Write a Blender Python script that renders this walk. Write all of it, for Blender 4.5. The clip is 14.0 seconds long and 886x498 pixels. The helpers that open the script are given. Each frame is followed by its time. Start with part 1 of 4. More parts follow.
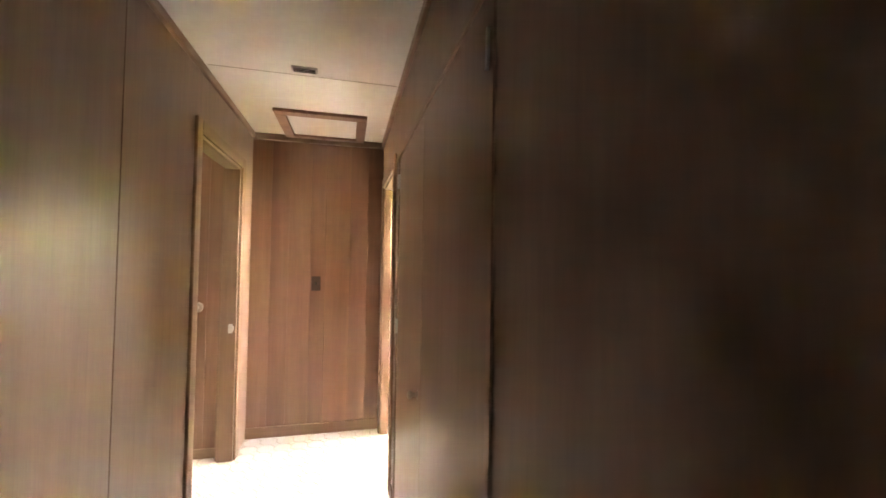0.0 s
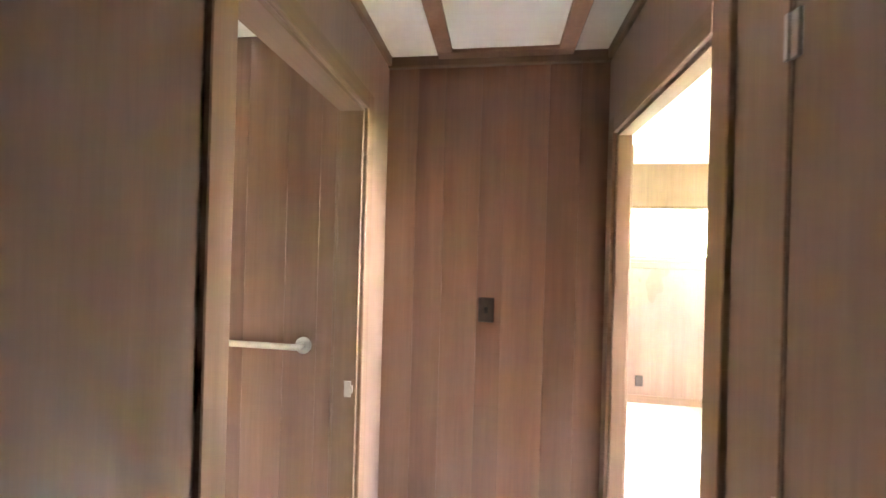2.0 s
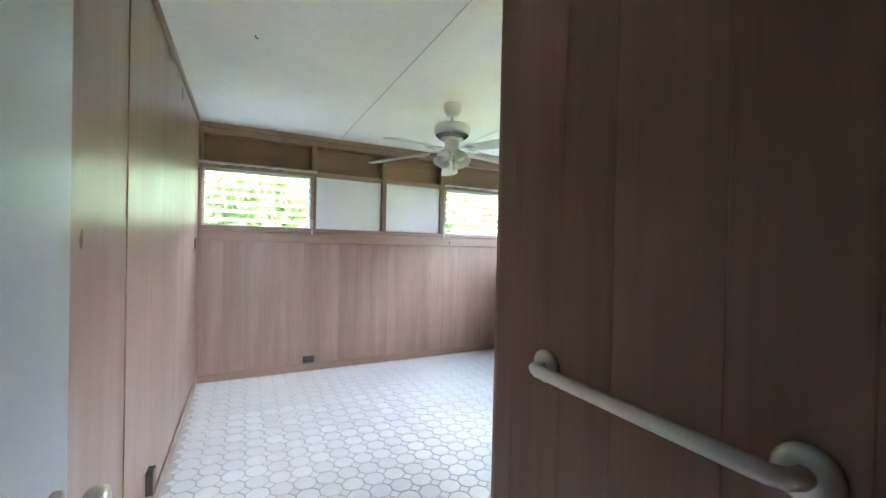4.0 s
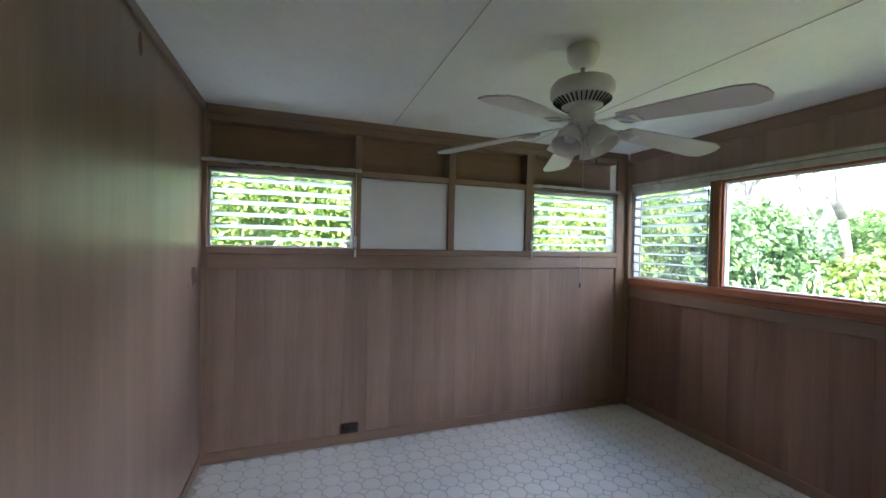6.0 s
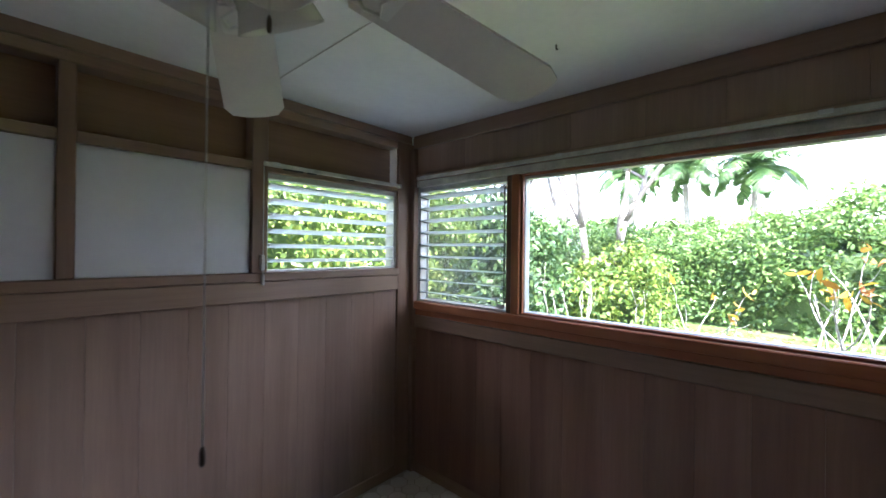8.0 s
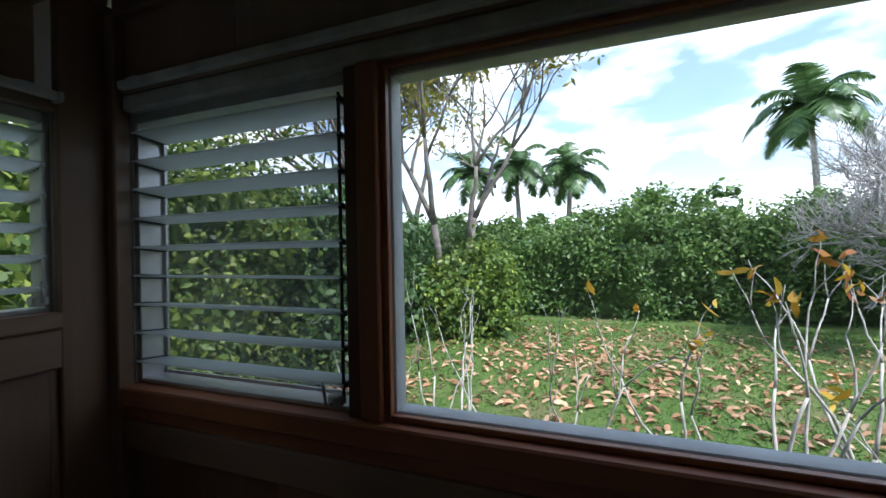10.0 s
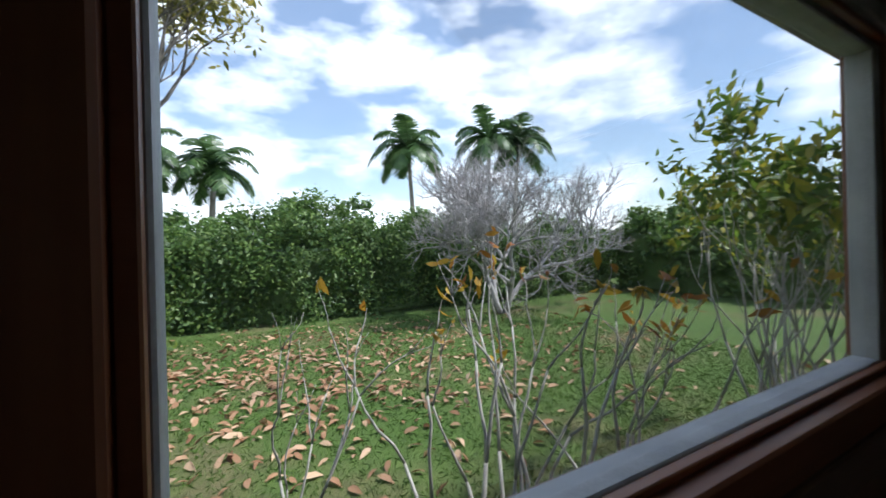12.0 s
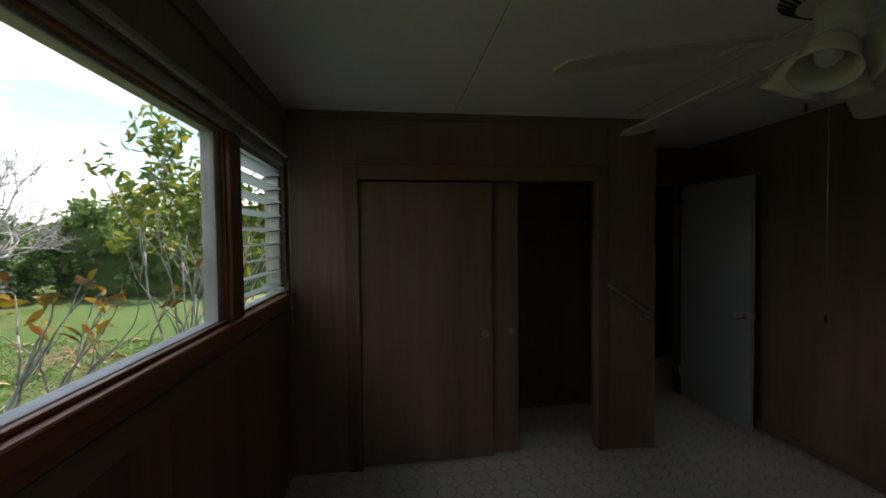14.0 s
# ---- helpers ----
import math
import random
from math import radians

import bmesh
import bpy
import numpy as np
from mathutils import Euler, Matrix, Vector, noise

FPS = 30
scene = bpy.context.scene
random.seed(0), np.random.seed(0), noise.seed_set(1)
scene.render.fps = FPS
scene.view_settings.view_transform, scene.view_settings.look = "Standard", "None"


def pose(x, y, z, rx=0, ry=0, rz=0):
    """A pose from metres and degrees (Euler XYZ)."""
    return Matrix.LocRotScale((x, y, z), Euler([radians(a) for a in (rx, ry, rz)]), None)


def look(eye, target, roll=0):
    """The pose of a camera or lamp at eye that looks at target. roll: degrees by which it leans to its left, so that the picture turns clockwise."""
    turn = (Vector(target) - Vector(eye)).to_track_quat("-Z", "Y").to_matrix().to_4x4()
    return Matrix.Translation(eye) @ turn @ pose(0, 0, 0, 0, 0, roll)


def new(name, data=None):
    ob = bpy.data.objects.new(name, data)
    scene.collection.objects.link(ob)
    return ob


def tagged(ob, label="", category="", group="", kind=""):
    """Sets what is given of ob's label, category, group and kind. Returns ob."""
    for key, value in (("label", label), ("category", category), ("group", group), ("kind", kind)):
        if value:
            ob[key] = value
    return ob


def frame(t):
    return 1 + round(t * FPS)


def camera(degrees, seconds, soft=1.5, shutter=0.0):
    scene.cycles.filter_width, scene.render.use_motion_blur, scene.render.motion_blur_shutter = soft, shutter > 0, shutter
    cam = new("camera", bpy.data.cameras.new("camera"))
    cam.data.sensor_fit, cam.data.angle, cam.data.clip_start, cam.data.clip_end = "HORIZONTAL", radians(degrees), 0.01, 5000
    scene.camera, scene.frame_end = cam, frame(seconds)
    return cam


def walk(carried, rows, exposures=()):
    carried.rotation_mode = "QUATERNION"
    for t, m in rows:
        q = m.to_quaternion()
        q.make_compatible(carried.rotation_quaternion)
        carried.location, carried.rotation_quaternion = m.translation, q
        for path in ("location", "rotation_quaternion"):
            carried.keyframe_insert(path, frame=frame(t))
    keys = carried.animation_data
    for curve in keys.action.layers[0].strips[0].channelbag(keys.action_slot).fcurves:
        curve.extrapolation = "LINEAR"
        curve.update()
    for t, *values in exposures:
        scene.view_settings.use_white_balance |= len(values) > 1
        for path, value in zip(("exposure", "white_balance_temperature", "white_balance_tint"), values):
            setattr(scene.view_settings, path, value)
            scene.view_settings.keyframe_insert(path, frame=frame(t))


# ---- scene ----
cam = camera(96.8, 14.0, shutter=0.12)
PATH = [
    (0, (-2.115, -5.011, 1.42), (-0.171, -5.479, 1.473), 0.9),
    (0.5, (-1.727, -4.944, 1.461), (0.27, -5.061, 1.488), 1.4),
    (1, (-1.34, -4.889, 1.431), (0.66, -4.866, 1.473), 1.7),
    (1.5, (-0.961, -4.86, 1.414), (1.036, -4.785, 1.467), 1.6),
    (2, (-0.608, -4.805, 1.485), (1.374, -4.531, 1.487), 1.6),
    (2.5, (-0.234, -4.708, 1.523), (1.619, -3.959, 1.475), 1.3),
    (3, (0.042, -4.587, 1.501), (1.643, -3.391, 1.412), -0.2),
    (3.5, (0.242, -4.449, 1.377), (1.446, -2.852, 1.359), 1.3),
    (4, (0.386, -4.208, 1.319), (1.286, -2.422, 1.299), 1.3),
    (4.2, (0.405, -4.106, 1.328), (1.218, -2.278, 1.309), 1.4),
    (6.3, (0.72, -2.803, 1.567), (1.397, -0.918, 1.539), 1.2),
    (6.5, (0.80, -2.69, 1.597), (1.528, -0.826, 1.568), 1.2),
    (7, (1.023, -2.43, 1.597), (2.001, -0.686, 1.576), 1.2),
    (7.5, (1.295, -2.255, 1.579), (2.581, -0.722, 1.576), 1.0),
    (8, (1.613, -2.095, 1.588), (3.095, -0.752, 1.592), 0.7),
    (8.2, (1.755, -2.04, 1.583), (3.298, -0.767, 1.585), 0.8),
    (10.3, (2.986, -1.26, 1.604), (4.913, -0.724, 1.603), -1.3),
    (10.5, (3.116, -1.227, 1.588), (5.071, -0.804, 1.585), -1.3),
    (11, (3.369, -1.182, 1.584), (5.365, -1.047, 1.581), -1.2),
    (11.5, (3.413, -1.106, 1.558), (5.385, -1.438, 1.557), -1.4),
    (12, (3.282, -0.966, 1.535), (5.029, -1.939, 1.533), -1.4),
    (12.5, (3.136, -0.813, 1.544), (4.442, -2.328, 1.526), -1.3),
    (13, (3.053, -0.747, 1.575), (3.756, -2.619, 1.534), -1.2),
    (13.5, (2.975, -0.705, 1.575), (3.126, -2.695, 1.516), -1.1),
    (14, (2.905, -0.675, 1.567), (2.646, -2.657, 1.507), -0.7),
]
EXPOSURES = [(0, 8.3, 9300, 26), (0.5, 8.5, 9000, 26), (1.0, 8.6, 8600, 25), (2.0, 8.05, 7200, 23), (2.6, 7.5, 6400, 20), (3.1, 6.95, 6000, 16), (3.5, 6.5, 5750, 14), (4.2, 5.35, 5650, 14), (6.3, 4.15, 5700, 19), (8.2, 3.3, 5700, 21), (10.3, 0.55, 5700, 11), (11, 0.35, 5700, 11), (12, 0.35, 5850, 13), (13, 0.35, 6000, 15), (13.5, 0.5, 6200, 15), (14, 1.2, 6600, 15)]
walk(cam, [(t, look(eye, target, roll)) for t, eye, target, roll in PATH], EXPOSURES)

# ---- world, sun, exposure ----
world = bpy.data.worlds.new("sky")
scene.world = world
world.use_nodes = True
wn = world.node_tree.nodes
sky = wn.new("ShaderNodeTexSky")
sky.sky_type, sky.sun_disc = "NISHITA", False
sky.ozone_density, sky.dust_density, sky.air_density = 0.0, 0.3, 1.2
SUN_EL, SUN_AZ = 58.0, 215.0          # degrees; azimuth clockwise from north
sky.sun_elevation, sky.sun_rotation = radians(SUN_EL), radians(SUN_AZ)
wn["Background"].inputs["Strength"].default_value = 0.15
world.node_tree.links.new(sky.outputs[0], wn["Background"].inputs["Color"])
sun = new("sun", bpy.data.lights.new("sun", "SUN"))
sun.data.energy, sun.data.angle, sun.data.color = 4.5, radians(2.0), (1.0, 0.95, 0.87)
_az, _el = radians(SUN_AZ), radians(SUN_EL)
sun.matrix_world = look((math.sin(_az) * math.cos(_el) * 40, math.cos(_az) * math.cos(_el) * 40, math.sin(_el) * 40), (0, 0, 0))


# ---- materials ----
def material(name, rough=0.6, metal=0.0):
    m = bpy.data.materials.new(name)
    m.use_nodes = True
    n, l = m.node_tree.nodes, m.node_tree.links
    b = n["Principled BSDF"]
    b.inputs["Roughness"].default_value, b.inputs["Metallic"].default_value = rough, metal
    return m, n, l, b


def ramp(n, stops):
    r = n.new("ShaderNodeValToRGB")
    while len(r.color_ramp.elements) < len(stops):
        r.color_ramp.elements.new(0.5)
    for e, (p, c) in zip(r.color_ramp.elements, stops):
        e.position, e.color = p, (*c, 1)
    return r


def coords(n, l, scale, obj=True):
    c = n.new("ShaderNodeTexCoord")
    mp = n.new("ShaderNodeMapping")
    mp.inputs["Scale"].default_value = scale
    l.new(c.outputs["Object"], mp.inputs[0])
    return mp


def noise_tex(n, l, vec, scale, detail=4, rough=0.6):
    t = n.new("ShaderNodeTexNoise")
    t.inputs["Scale"].default_value, t.inputs["Detail"].default_value, t.inputs["Roughness"].default_value = scale, detail, rough
    l.new(vec.outputs[0], t.inputs["Vector"])
    return t


def mix_col(n, l, mode, fac, a, b):
    m = n.new("ShaderNodeMix")
    m.data_type, m.blend_type = "RGBA", mode
    if isinstance(fac, (int, float)):
        m.inputs[0].default_value = fac
    else:
        l.new(fac, m.inputs[0])
    l.new(a, m.inputs[6]), l.new(b, m.inputs[7])
    return m.outputs[2]


def bump(n, l, b, height, strength, dist=0.002):
    u = n.new("ShaderNodeBump")
    u.inputs["Strength"].default_value, u.inputs["Distance"].default_value = strength, dist
    l.new(height, u.inputs["Height"]), l.new(u.outputs[0], b.inputs["Normal"])


def wood(name, dark, mid, light, rough=0.45, along="z", vary=0.35, fine=1.0, patch=0.5):
    """Grained wood: streaks along one axis, broad tone patches and a tone for each piece."""
    m, n, l, b = material(name, rough)
    sc = {"x": (0.25, 5, 5), "y": (5, 0.25, 5), "z": (5, 5, 0.25)}[along]
    info = n.new("ShaderNodeObjectInfo")
    mp = coords(n, l, sc)
    add = n.new("ShaderNodeVectorMath")
    add.operation = "ADD"
    cmb = n.new("ShaderNodeCombineXYZ")
    mul = n.new("ShaderNodeMath")
    mul.operation, mul.inputs[1].default_value = "MULTIPLY", 37.0
    l.new(info.outputs["Random"], mul.inputs[0])
    for i in range(3):
        l.new(mul.outputs[0], cmb.inputs[i])
    l.new(mp.outputs[0], add.inputs[0]), l.new(cmb.outputs[0], add.inputs[1])
    g1 = noise_tex(n, l, add, 1.1, 5, 0.62)
    g2 = noise_tex(n, l, add, 11 * fine, 3, 0.7)
    r = ramp(n, ((0.28, dark), (0.5, mid), (0.74, light)))
    l.new(g1.outputs[0], r.inputs[0])
    r2 = ramp(n, ((0.3, (0.72, 0.72, 0.72)), (0.65, (1.06, 1.06, 1.06))))
    l.new(g2.outputs[0], r2.inputs[0])
    c = mix_col(n, l, "MULTIPLY", 0.35, r.outputs[0], r2.outputs[0])
    big = noise_tex(n, l, coords(n, l, (1.4, 1.4, 0.8)), 1.3, 3)
    r3 = ramp(n, ((0.32, (0.74, 0.72, 0.70)), (0.68, (1.12, 1.12, 1.12))))
    l.new(big.outputs[0], r3.inputs[0])
    c = mix_col(n, l, "MULTIPLY", patch, c, r3.outputs[0])
    r4 = ramp(n, ((0.0, (1 - vary,) * 3), (1.0, (1 + vary * 0.5,) * 3)))
    l.new(info.outputs["Random"], r4.inputs[0])
    c = mix_col(n, l, "MULTIPLY", 1.0, c, r4.outputs[0])
    l.new(c, b.inputs["Base Color"])
    rr = ramp(n, ((0.3, (rough * 0.8,) * 3), (0.7, (min(1, rough * 1.25),) * 3)))
    l.new(big.outputs[0], rr.inputs[0]), l.new(rr.outputs[0], b.inputs["Roughness"])
    bump(n, l, b, g2.outputs[0], 0.25, 0.001)
    return m


def paint(name, col, rough=0.5, stain=0.12, scale=3.0, metal=0.0, rnd=0.0):
    """Paint, metal or plastic with faint stains at two scales."""
    m, n, l, b = material(name, rough, metal)
    mp = coords(n, l, (1, 1, 1))
    a, f = noise_tex(n, l, mp, scale, 4), noise_tex(n, l, mp, scale * 22, 3)
    r = ramp(n, ((0.3, tuple(c * (1 - stain) for c in col)), (0.7, tuple(min(1, c * (1 + stain * 0.4)) for c in col))))
    l.new(a.outputs[0], r.inputs[0])
    r2 = ramp(n, ((0.3, (1 - stain * 0.6,) * 3), (0.7, (1, 1, 1))))
    l.new(f.outputs[0], r2.inputs[0])
    c = mix_col(n, l, "MULTIPLY", 1.0, r.outputs[0], r2.outputs[0])
    if rnd:
        info = n.new("ShaderNodeObjectInfo")
        r4 = ramp(n, ((0.0, (1 - rnd,) * 3), (1.0, (1 + rnd,) * 3)))
        l.new(info.outputs["Random"], r4.inputs[0])
        c = mix_col(n, l, "MULTIPLY", 1.0, c, r4.outputs[0])
    l.new(c, b.inputs["Base Color"])
    bump(n, l, b, f.outputs[0], 0.08, 0.001)
    return m


def leafy(name, dark, mid, light, trans=0.25, rough=0.5):
    m, n, l, b = material(name, rough)
    geo = n.new("ShaderNodeNewGeometry")
    r = ramp(n, ((0.0, dark), (0.55, mid), (1.0, light)))
    l.new(geo.outputs["Random Per Island"], r.inputs[0])
    nz = noise_tex(n, l, coords(n, l, (1, 1, 1)), 0.8, 3)
    r2 = ramp(n, ((0.3, (0.6, 0.62, 0.6)), (0.7, (1.2, 1.2, 1.1))))
    l.new(nz.outputs[0], r2.inputs[0])
    c = mix_col(n, l, "MULTIPLY", 1.0, r.outputs[0], r2.outputs[0])
    l.new(c, b.inputs["Base Color"])
    t = n.new("ShaderNodeBsdfTranslucent")
    l.new(c, t.inputs[0])
    mx = n.new("ShaderNodeMixShader")
    mx.inputs[0].default_value = trans
    l.new(b.outputs[0], mx.inputs[1]), l.new(t.outputs[0], mx.inputs[2])
    l.new(mx.outputs[0], n["Material Output"].inputs[0])
    return m


PANEL = wood("whitewashed_panel", (0.25, 0.165, 0.12), (0.32, 0.215, 0.158), (0.39, 0.27, 0.20), 0.34, vary=0.13, patch=0.8)
VENEER = wood("hall_veneer", (0.255, 0.165, 0.122), (0.29, 0.192, 0.145), (0.32, 0.217, 0.168), 0.42, vary=0.1, patch=0.6)
BOARD = wood("mahogany_board", (0.19, 0.10, 0.066), (0.27, 0.15, 0.102), (0.34, 0.205, 0.145), 0.40, vary=0.12)
TRIM_Z = wood("trim_upright", (0.21, 0.125, 0.08), (0.29, 0.18, 0.12), (0.35, 0.23, 0.16), 0.42, along="z", vary=0.2)
TRIM_X = wood("trim_lengthwise", (0.21, 0.13, 0.085), (0.29, 0.19, 0.13), (0.35, 0.24, 0.17), 0.42, along="x", vary=0.2)
TRIM_Y = wood("trim_crosswise", (0.21, 0.13, 0.085), (0.29, 0.19, 0.13), (0.35, 0.24, 0.17), 0.42, along="y", vary=0.2)
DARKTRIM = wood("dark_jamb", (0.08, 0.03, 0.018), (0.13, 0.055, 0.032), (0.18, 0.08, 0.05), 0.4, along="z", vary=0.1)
REDWOOD_Z = wood("red_sash_upright", (0.22, 0.07, 0.028), (0.34, 0.12, 0.05), (0.44, 0.19, 0.09), 0.38, along="z", vary=0.15)
REDWOOD_Y = wood("red_sash_lengthwise", (0.22, 0.07, 0.028), (0.34, 0.12, 0.05), (0.44, 0.19, 0.09), 0.38, along="y", vary=0.15)
CELLBACK = wood("shelf_back", (0.20, 0.115, 0.06), (0.26, 0.155, 0.085), (0.31, 0.19, 0.11), 0.6, along="x", vary=0.1)
CEILING = paint("ceiling_paint", (0.86, 0.86, 0.84), 0.8, 0.07, 1.2)
WHITE = paint("white_panel", (0.74, 0.74, 0.76), 0.55, 0.05, 1.5)
OFFWHITE = paint("old_white_paint", (0.62, 0.60, 0.54), 0.5, 0.35, 8)
STOPGREY = paint("grey_window_stop", (0.62, 0.62, 0.61), 0.55, 0.2, 9)
FANWHITE = paint("fan_enamel", (0.78, 0.76, 0.71), 0.32, 0.06, 5)
FANBLADE = paint("fan_blade", (0.70, 0.66, 0.62), 0.45, 0.08, 5)
FROST = paint("frosted_shade", (0.75, 0.73, 0.66), 0.25, 0.06, 9)
DOORPAINT = paint("door_paint", (0.42, 0.43, 0.43), 0.33, 0.06, 2)
STEEL = paint("brushed_steel", (0.62, 0.60, 0.56), 0.28, 0.12, 14, metal=1.0)
ALU = paint("aluminium_channel", (0.60, 0.60, 0.60), 0.4, 0.15, 14, metal=0.7)
BLACK = paint("dark_clip", (0.03, 0.03, 0.03), 0.5, 0.2, 20)
BRONZE = paint("bronze_plate", (0.07, 0.05, 0.04), 0.4, 0.2, 20)
DARKHOLE = paint("vent_dark", (0.05, 0.045, 0.04), 0.8, 0.2, 10)
GROUT = paint("vinyl_joint", (0.50, 0.47, 0.42), 0.5, 0.12, 3)
TILE = paint("vinyl_tile", (0.82, 0.81, 0.78), 0.27, 0.06, 2.0, rnd=0.05)
EXTERIOR = paint("outside_wall", (0.55, 0.52, 0.46), 0.8, 0.15, 2)
BARK = paint("grey_bark", (0.20, 0.17, 0.145), 0.9, 0.5, 6)
TWIG = paint("pale_twig", (0.60, 0.56, 0.51), 0.85, 0.45, 14)
BARE = paint("bare_branch", (0.42, 0.39, 0.38), 0.85, 0.3, 4)
PALMBARK = paint("palm_trunk", (0.30, 0.27, 0.23), 0.9, 0.35, 3)
HEDGE = leafy("hedge_leaf", (0.06, 0.12, 0.03), (0.12, 0.21, 0.05), (0.22, 0.31, 0.08), 0.4)
NHEDGE = leafy("privet_leaf", (0.05, 0.10, 0.015), (0.14, 0.22, 0.035), (0.34, 0.40, 0.08), 0.4)
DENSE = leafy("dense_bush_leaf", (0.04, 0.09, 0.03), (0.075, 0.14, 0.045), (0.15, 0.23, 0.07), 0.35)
TREELEAF = leafy("tree_leaf", (0.16, 0.17, 0.03), (0.30, 0.27, 0.06), (0.45, 0.36, 0.09), 0.45)
PALMLEAF = leafy("palm_frond", (0.05, 0.10, 0.03), (0.09, 0.165, 0.055), (0.16, 0.25, 0.085), 0.35, 0.4)
SHRUBLEAF = leafy("shrub_leaf", (0.08, 0.16, 0.02), (0.19, 0.30, 0.04), (0.52, 0.44, 0.05), 0.4)
YELLOWLEAF = leafy("yellow_leaf", (0.30, 0.07, 0.02), (0.52, 0.30, 0.02), (0.66, 0.45, 0.05), 0.4)
DEADLEAF = leafy("fallen_leaf", (0.26, 0.12, 0.06), (0.48, 0.27, 0.16), (0.66, 0.46, 0.32), 0.2, 0.8)
GRASSBLADE = leafy("grass_blade", (0.06, 0.13, 0.015), (0.10, 0.20, 0.03), (0.17, 0.26, 0.06), 0.3, 0.7)


def lawn_material():
    m, n, l, b = material("lawn", 0.95)
    mp = coords(n, l, (1, 1, 1))
    a, f, g = noise_tex(n, l, mp, 0.45, 4), noise_tex(n, l, mp, 7, 5), noise_tex(n, l, mp, 90, 3)
    r = ramp(n, ((0.36, (0.09, 0.165, 0.025)), (0.54, (0.12, 0.185, 0.038)), (0.68, (0.22, 0.185, 0.09))))
    l.new(a.outputs[0], r.inputs[0])
    r2 = ramp(n, ((0.3, (0.6, 0.62, 0.55)), (0.7, (1.2, 1.2, 1.1))))
    l.new(f.outputs[0], r2.inputs[0])
    c = mix_col(n, l, "MULTIPLY", 0.8, r.outputs[0], r2.outputs[0])
    r3 = ramp(n, ((0.35, (0.5, 0.5, 0.5)), (0.7, (1.3, 1.3, 1.2))))
    l.new(g.outputs[0], r3.inputs[0])
    c = mix_col(n, l, "MULTIPLY", 0.8, c, r3.outputs[0])
    l.new(c, b.inputs["Base Color"])
    bump(n, l, b, g.outputs[0], 0.8, 0.03)
    return m


LAWN = lawn_material()


def glass_material(name, tint, gloss, rough=0.0, haze=0.0):
    """A thin pane: clear, with a mirror film, and a whitish haze."""
    m, n, l, b = material(name, 0.3)
    tr, gl, df, lw = n.new("ShaderNodeBsdfTransparent"), n.new("ShaderNodeBsdfGlossy"), n.new("ShaderNodeBsdfTranslucent"), n.new("ShaderNodeFresnel")
    tr.inputs[0].default_value = (*tint, 1)
    gl.inputs["Roughness"].default_value = rough
    df.inputs[0].default_value = (0.75, 0.8, 0.8, 1)
    mul = n.new("ShaderNodeMath")
    mul.operation, mul.inputs[1].default_value = "MULTIPLY", gloss
    l.new(lw.outputs[0], mul.inputs[0])
    m1, m2 = n.new("ShaderNodeMixShader"), n.new("ShaderNodeMixShader")
    l.new(mul.outputs[0], m1.inputs[0]), l.new(tr.outputs[0], m1.inputs[1]), l.new(gl.outputs[0], m1.inputs[2])
    m2.inputs[0].default_value = haze
    add = n.new("ShaderNodeMixShader")
    add.inputs[0].default_value = 0.5
    dd = n.new("ShaderNodeBsdfDiffuse")
    dd.inputs[0].default_value = (0.7, 0.76, 0.76, 1)
    l.new(df.outputs[0], add.inputs[1]), l.new(dd.outputs[0], add.inputs[2])
    l.new(m1.outputs[0], m2.inputs[1]), l.new(add.outputs[0], m2.inputs[2])
    l.new(m2.outputs[0], n["Material Output"].inputs[0])
    return m


GLASS = glass_material("window_glass", (0.97, 0.985, 0.98), 0.3, 0.0, 0.004)
# Strong haze puts the sky light caught by the blades into their colour.
LOUVRE = glass_material("louvre_glass", (0.78, 0.84, 0.84), 0.8, 0.10, 0.62)


def cloud_material():
    m, n, l, b = material("cloud_sheet", 1.0)
    mp = coords(n, l, (1, 1, 2.4))
    a = noise_tex(n, l, mp, 0.0048, 7, 0.52)
    r = ramp(n, ((0.44, (0.08, 0.08, 0.08)), (0.60, (1, 1, 1))))
    l.new(a.outputs[0], r.inputs[0])
    e, t, mx = n.new("ShaderNodeEmission"), n.new("ShaderNodeBsdfTransparent"), n.new("ShaderNodeMixShader")
    sh = noise_tex(n, l, mp, 0.016, 5)
    r2 = ramp(n, ((0.3, (0.80, 0.84, 0.90)), (0.6, (1.0, 1.0, 1.0))))
    l.new(sh.outputs[0], r2.inputs[0]), l.new(r2.outputs[0], e.inputs[0])
    e.inputs[1].default_value = CLOUD
    l.new(r.outputs[0], mx.inputs[0]), l.new(t.outputs[0], mx.inputs[1]), l.new(e.outputs[0], mx.inputs[2])
    l.new(mx.outputs[0], n["Material Output"].inputs[0])
    return m


CLOUD = 1.6


def veil_material():
    """Fine grey veil: mostly open, with a dull haze that dims what lies behind."""
    m, n, l, b = material("grey_veil", 0.8)
    b.inputs["Base Color"].default_value = (0.25, 0.25, 0.25, 1)
    tr, mx = n.new("ShaderNodeBsdfTransparent"), n.new("ShaderNodeMixShader")
    mx.inputs[0].default_value = 0.28
    l.new(tr.outputs[0], mx.inputs[1]), l.new(b.outputs[0], mx.inputs[2]), l.new(mx.outputs[0], n["Material Output"].inputs[0])
    return m


VEIL = veil_material()



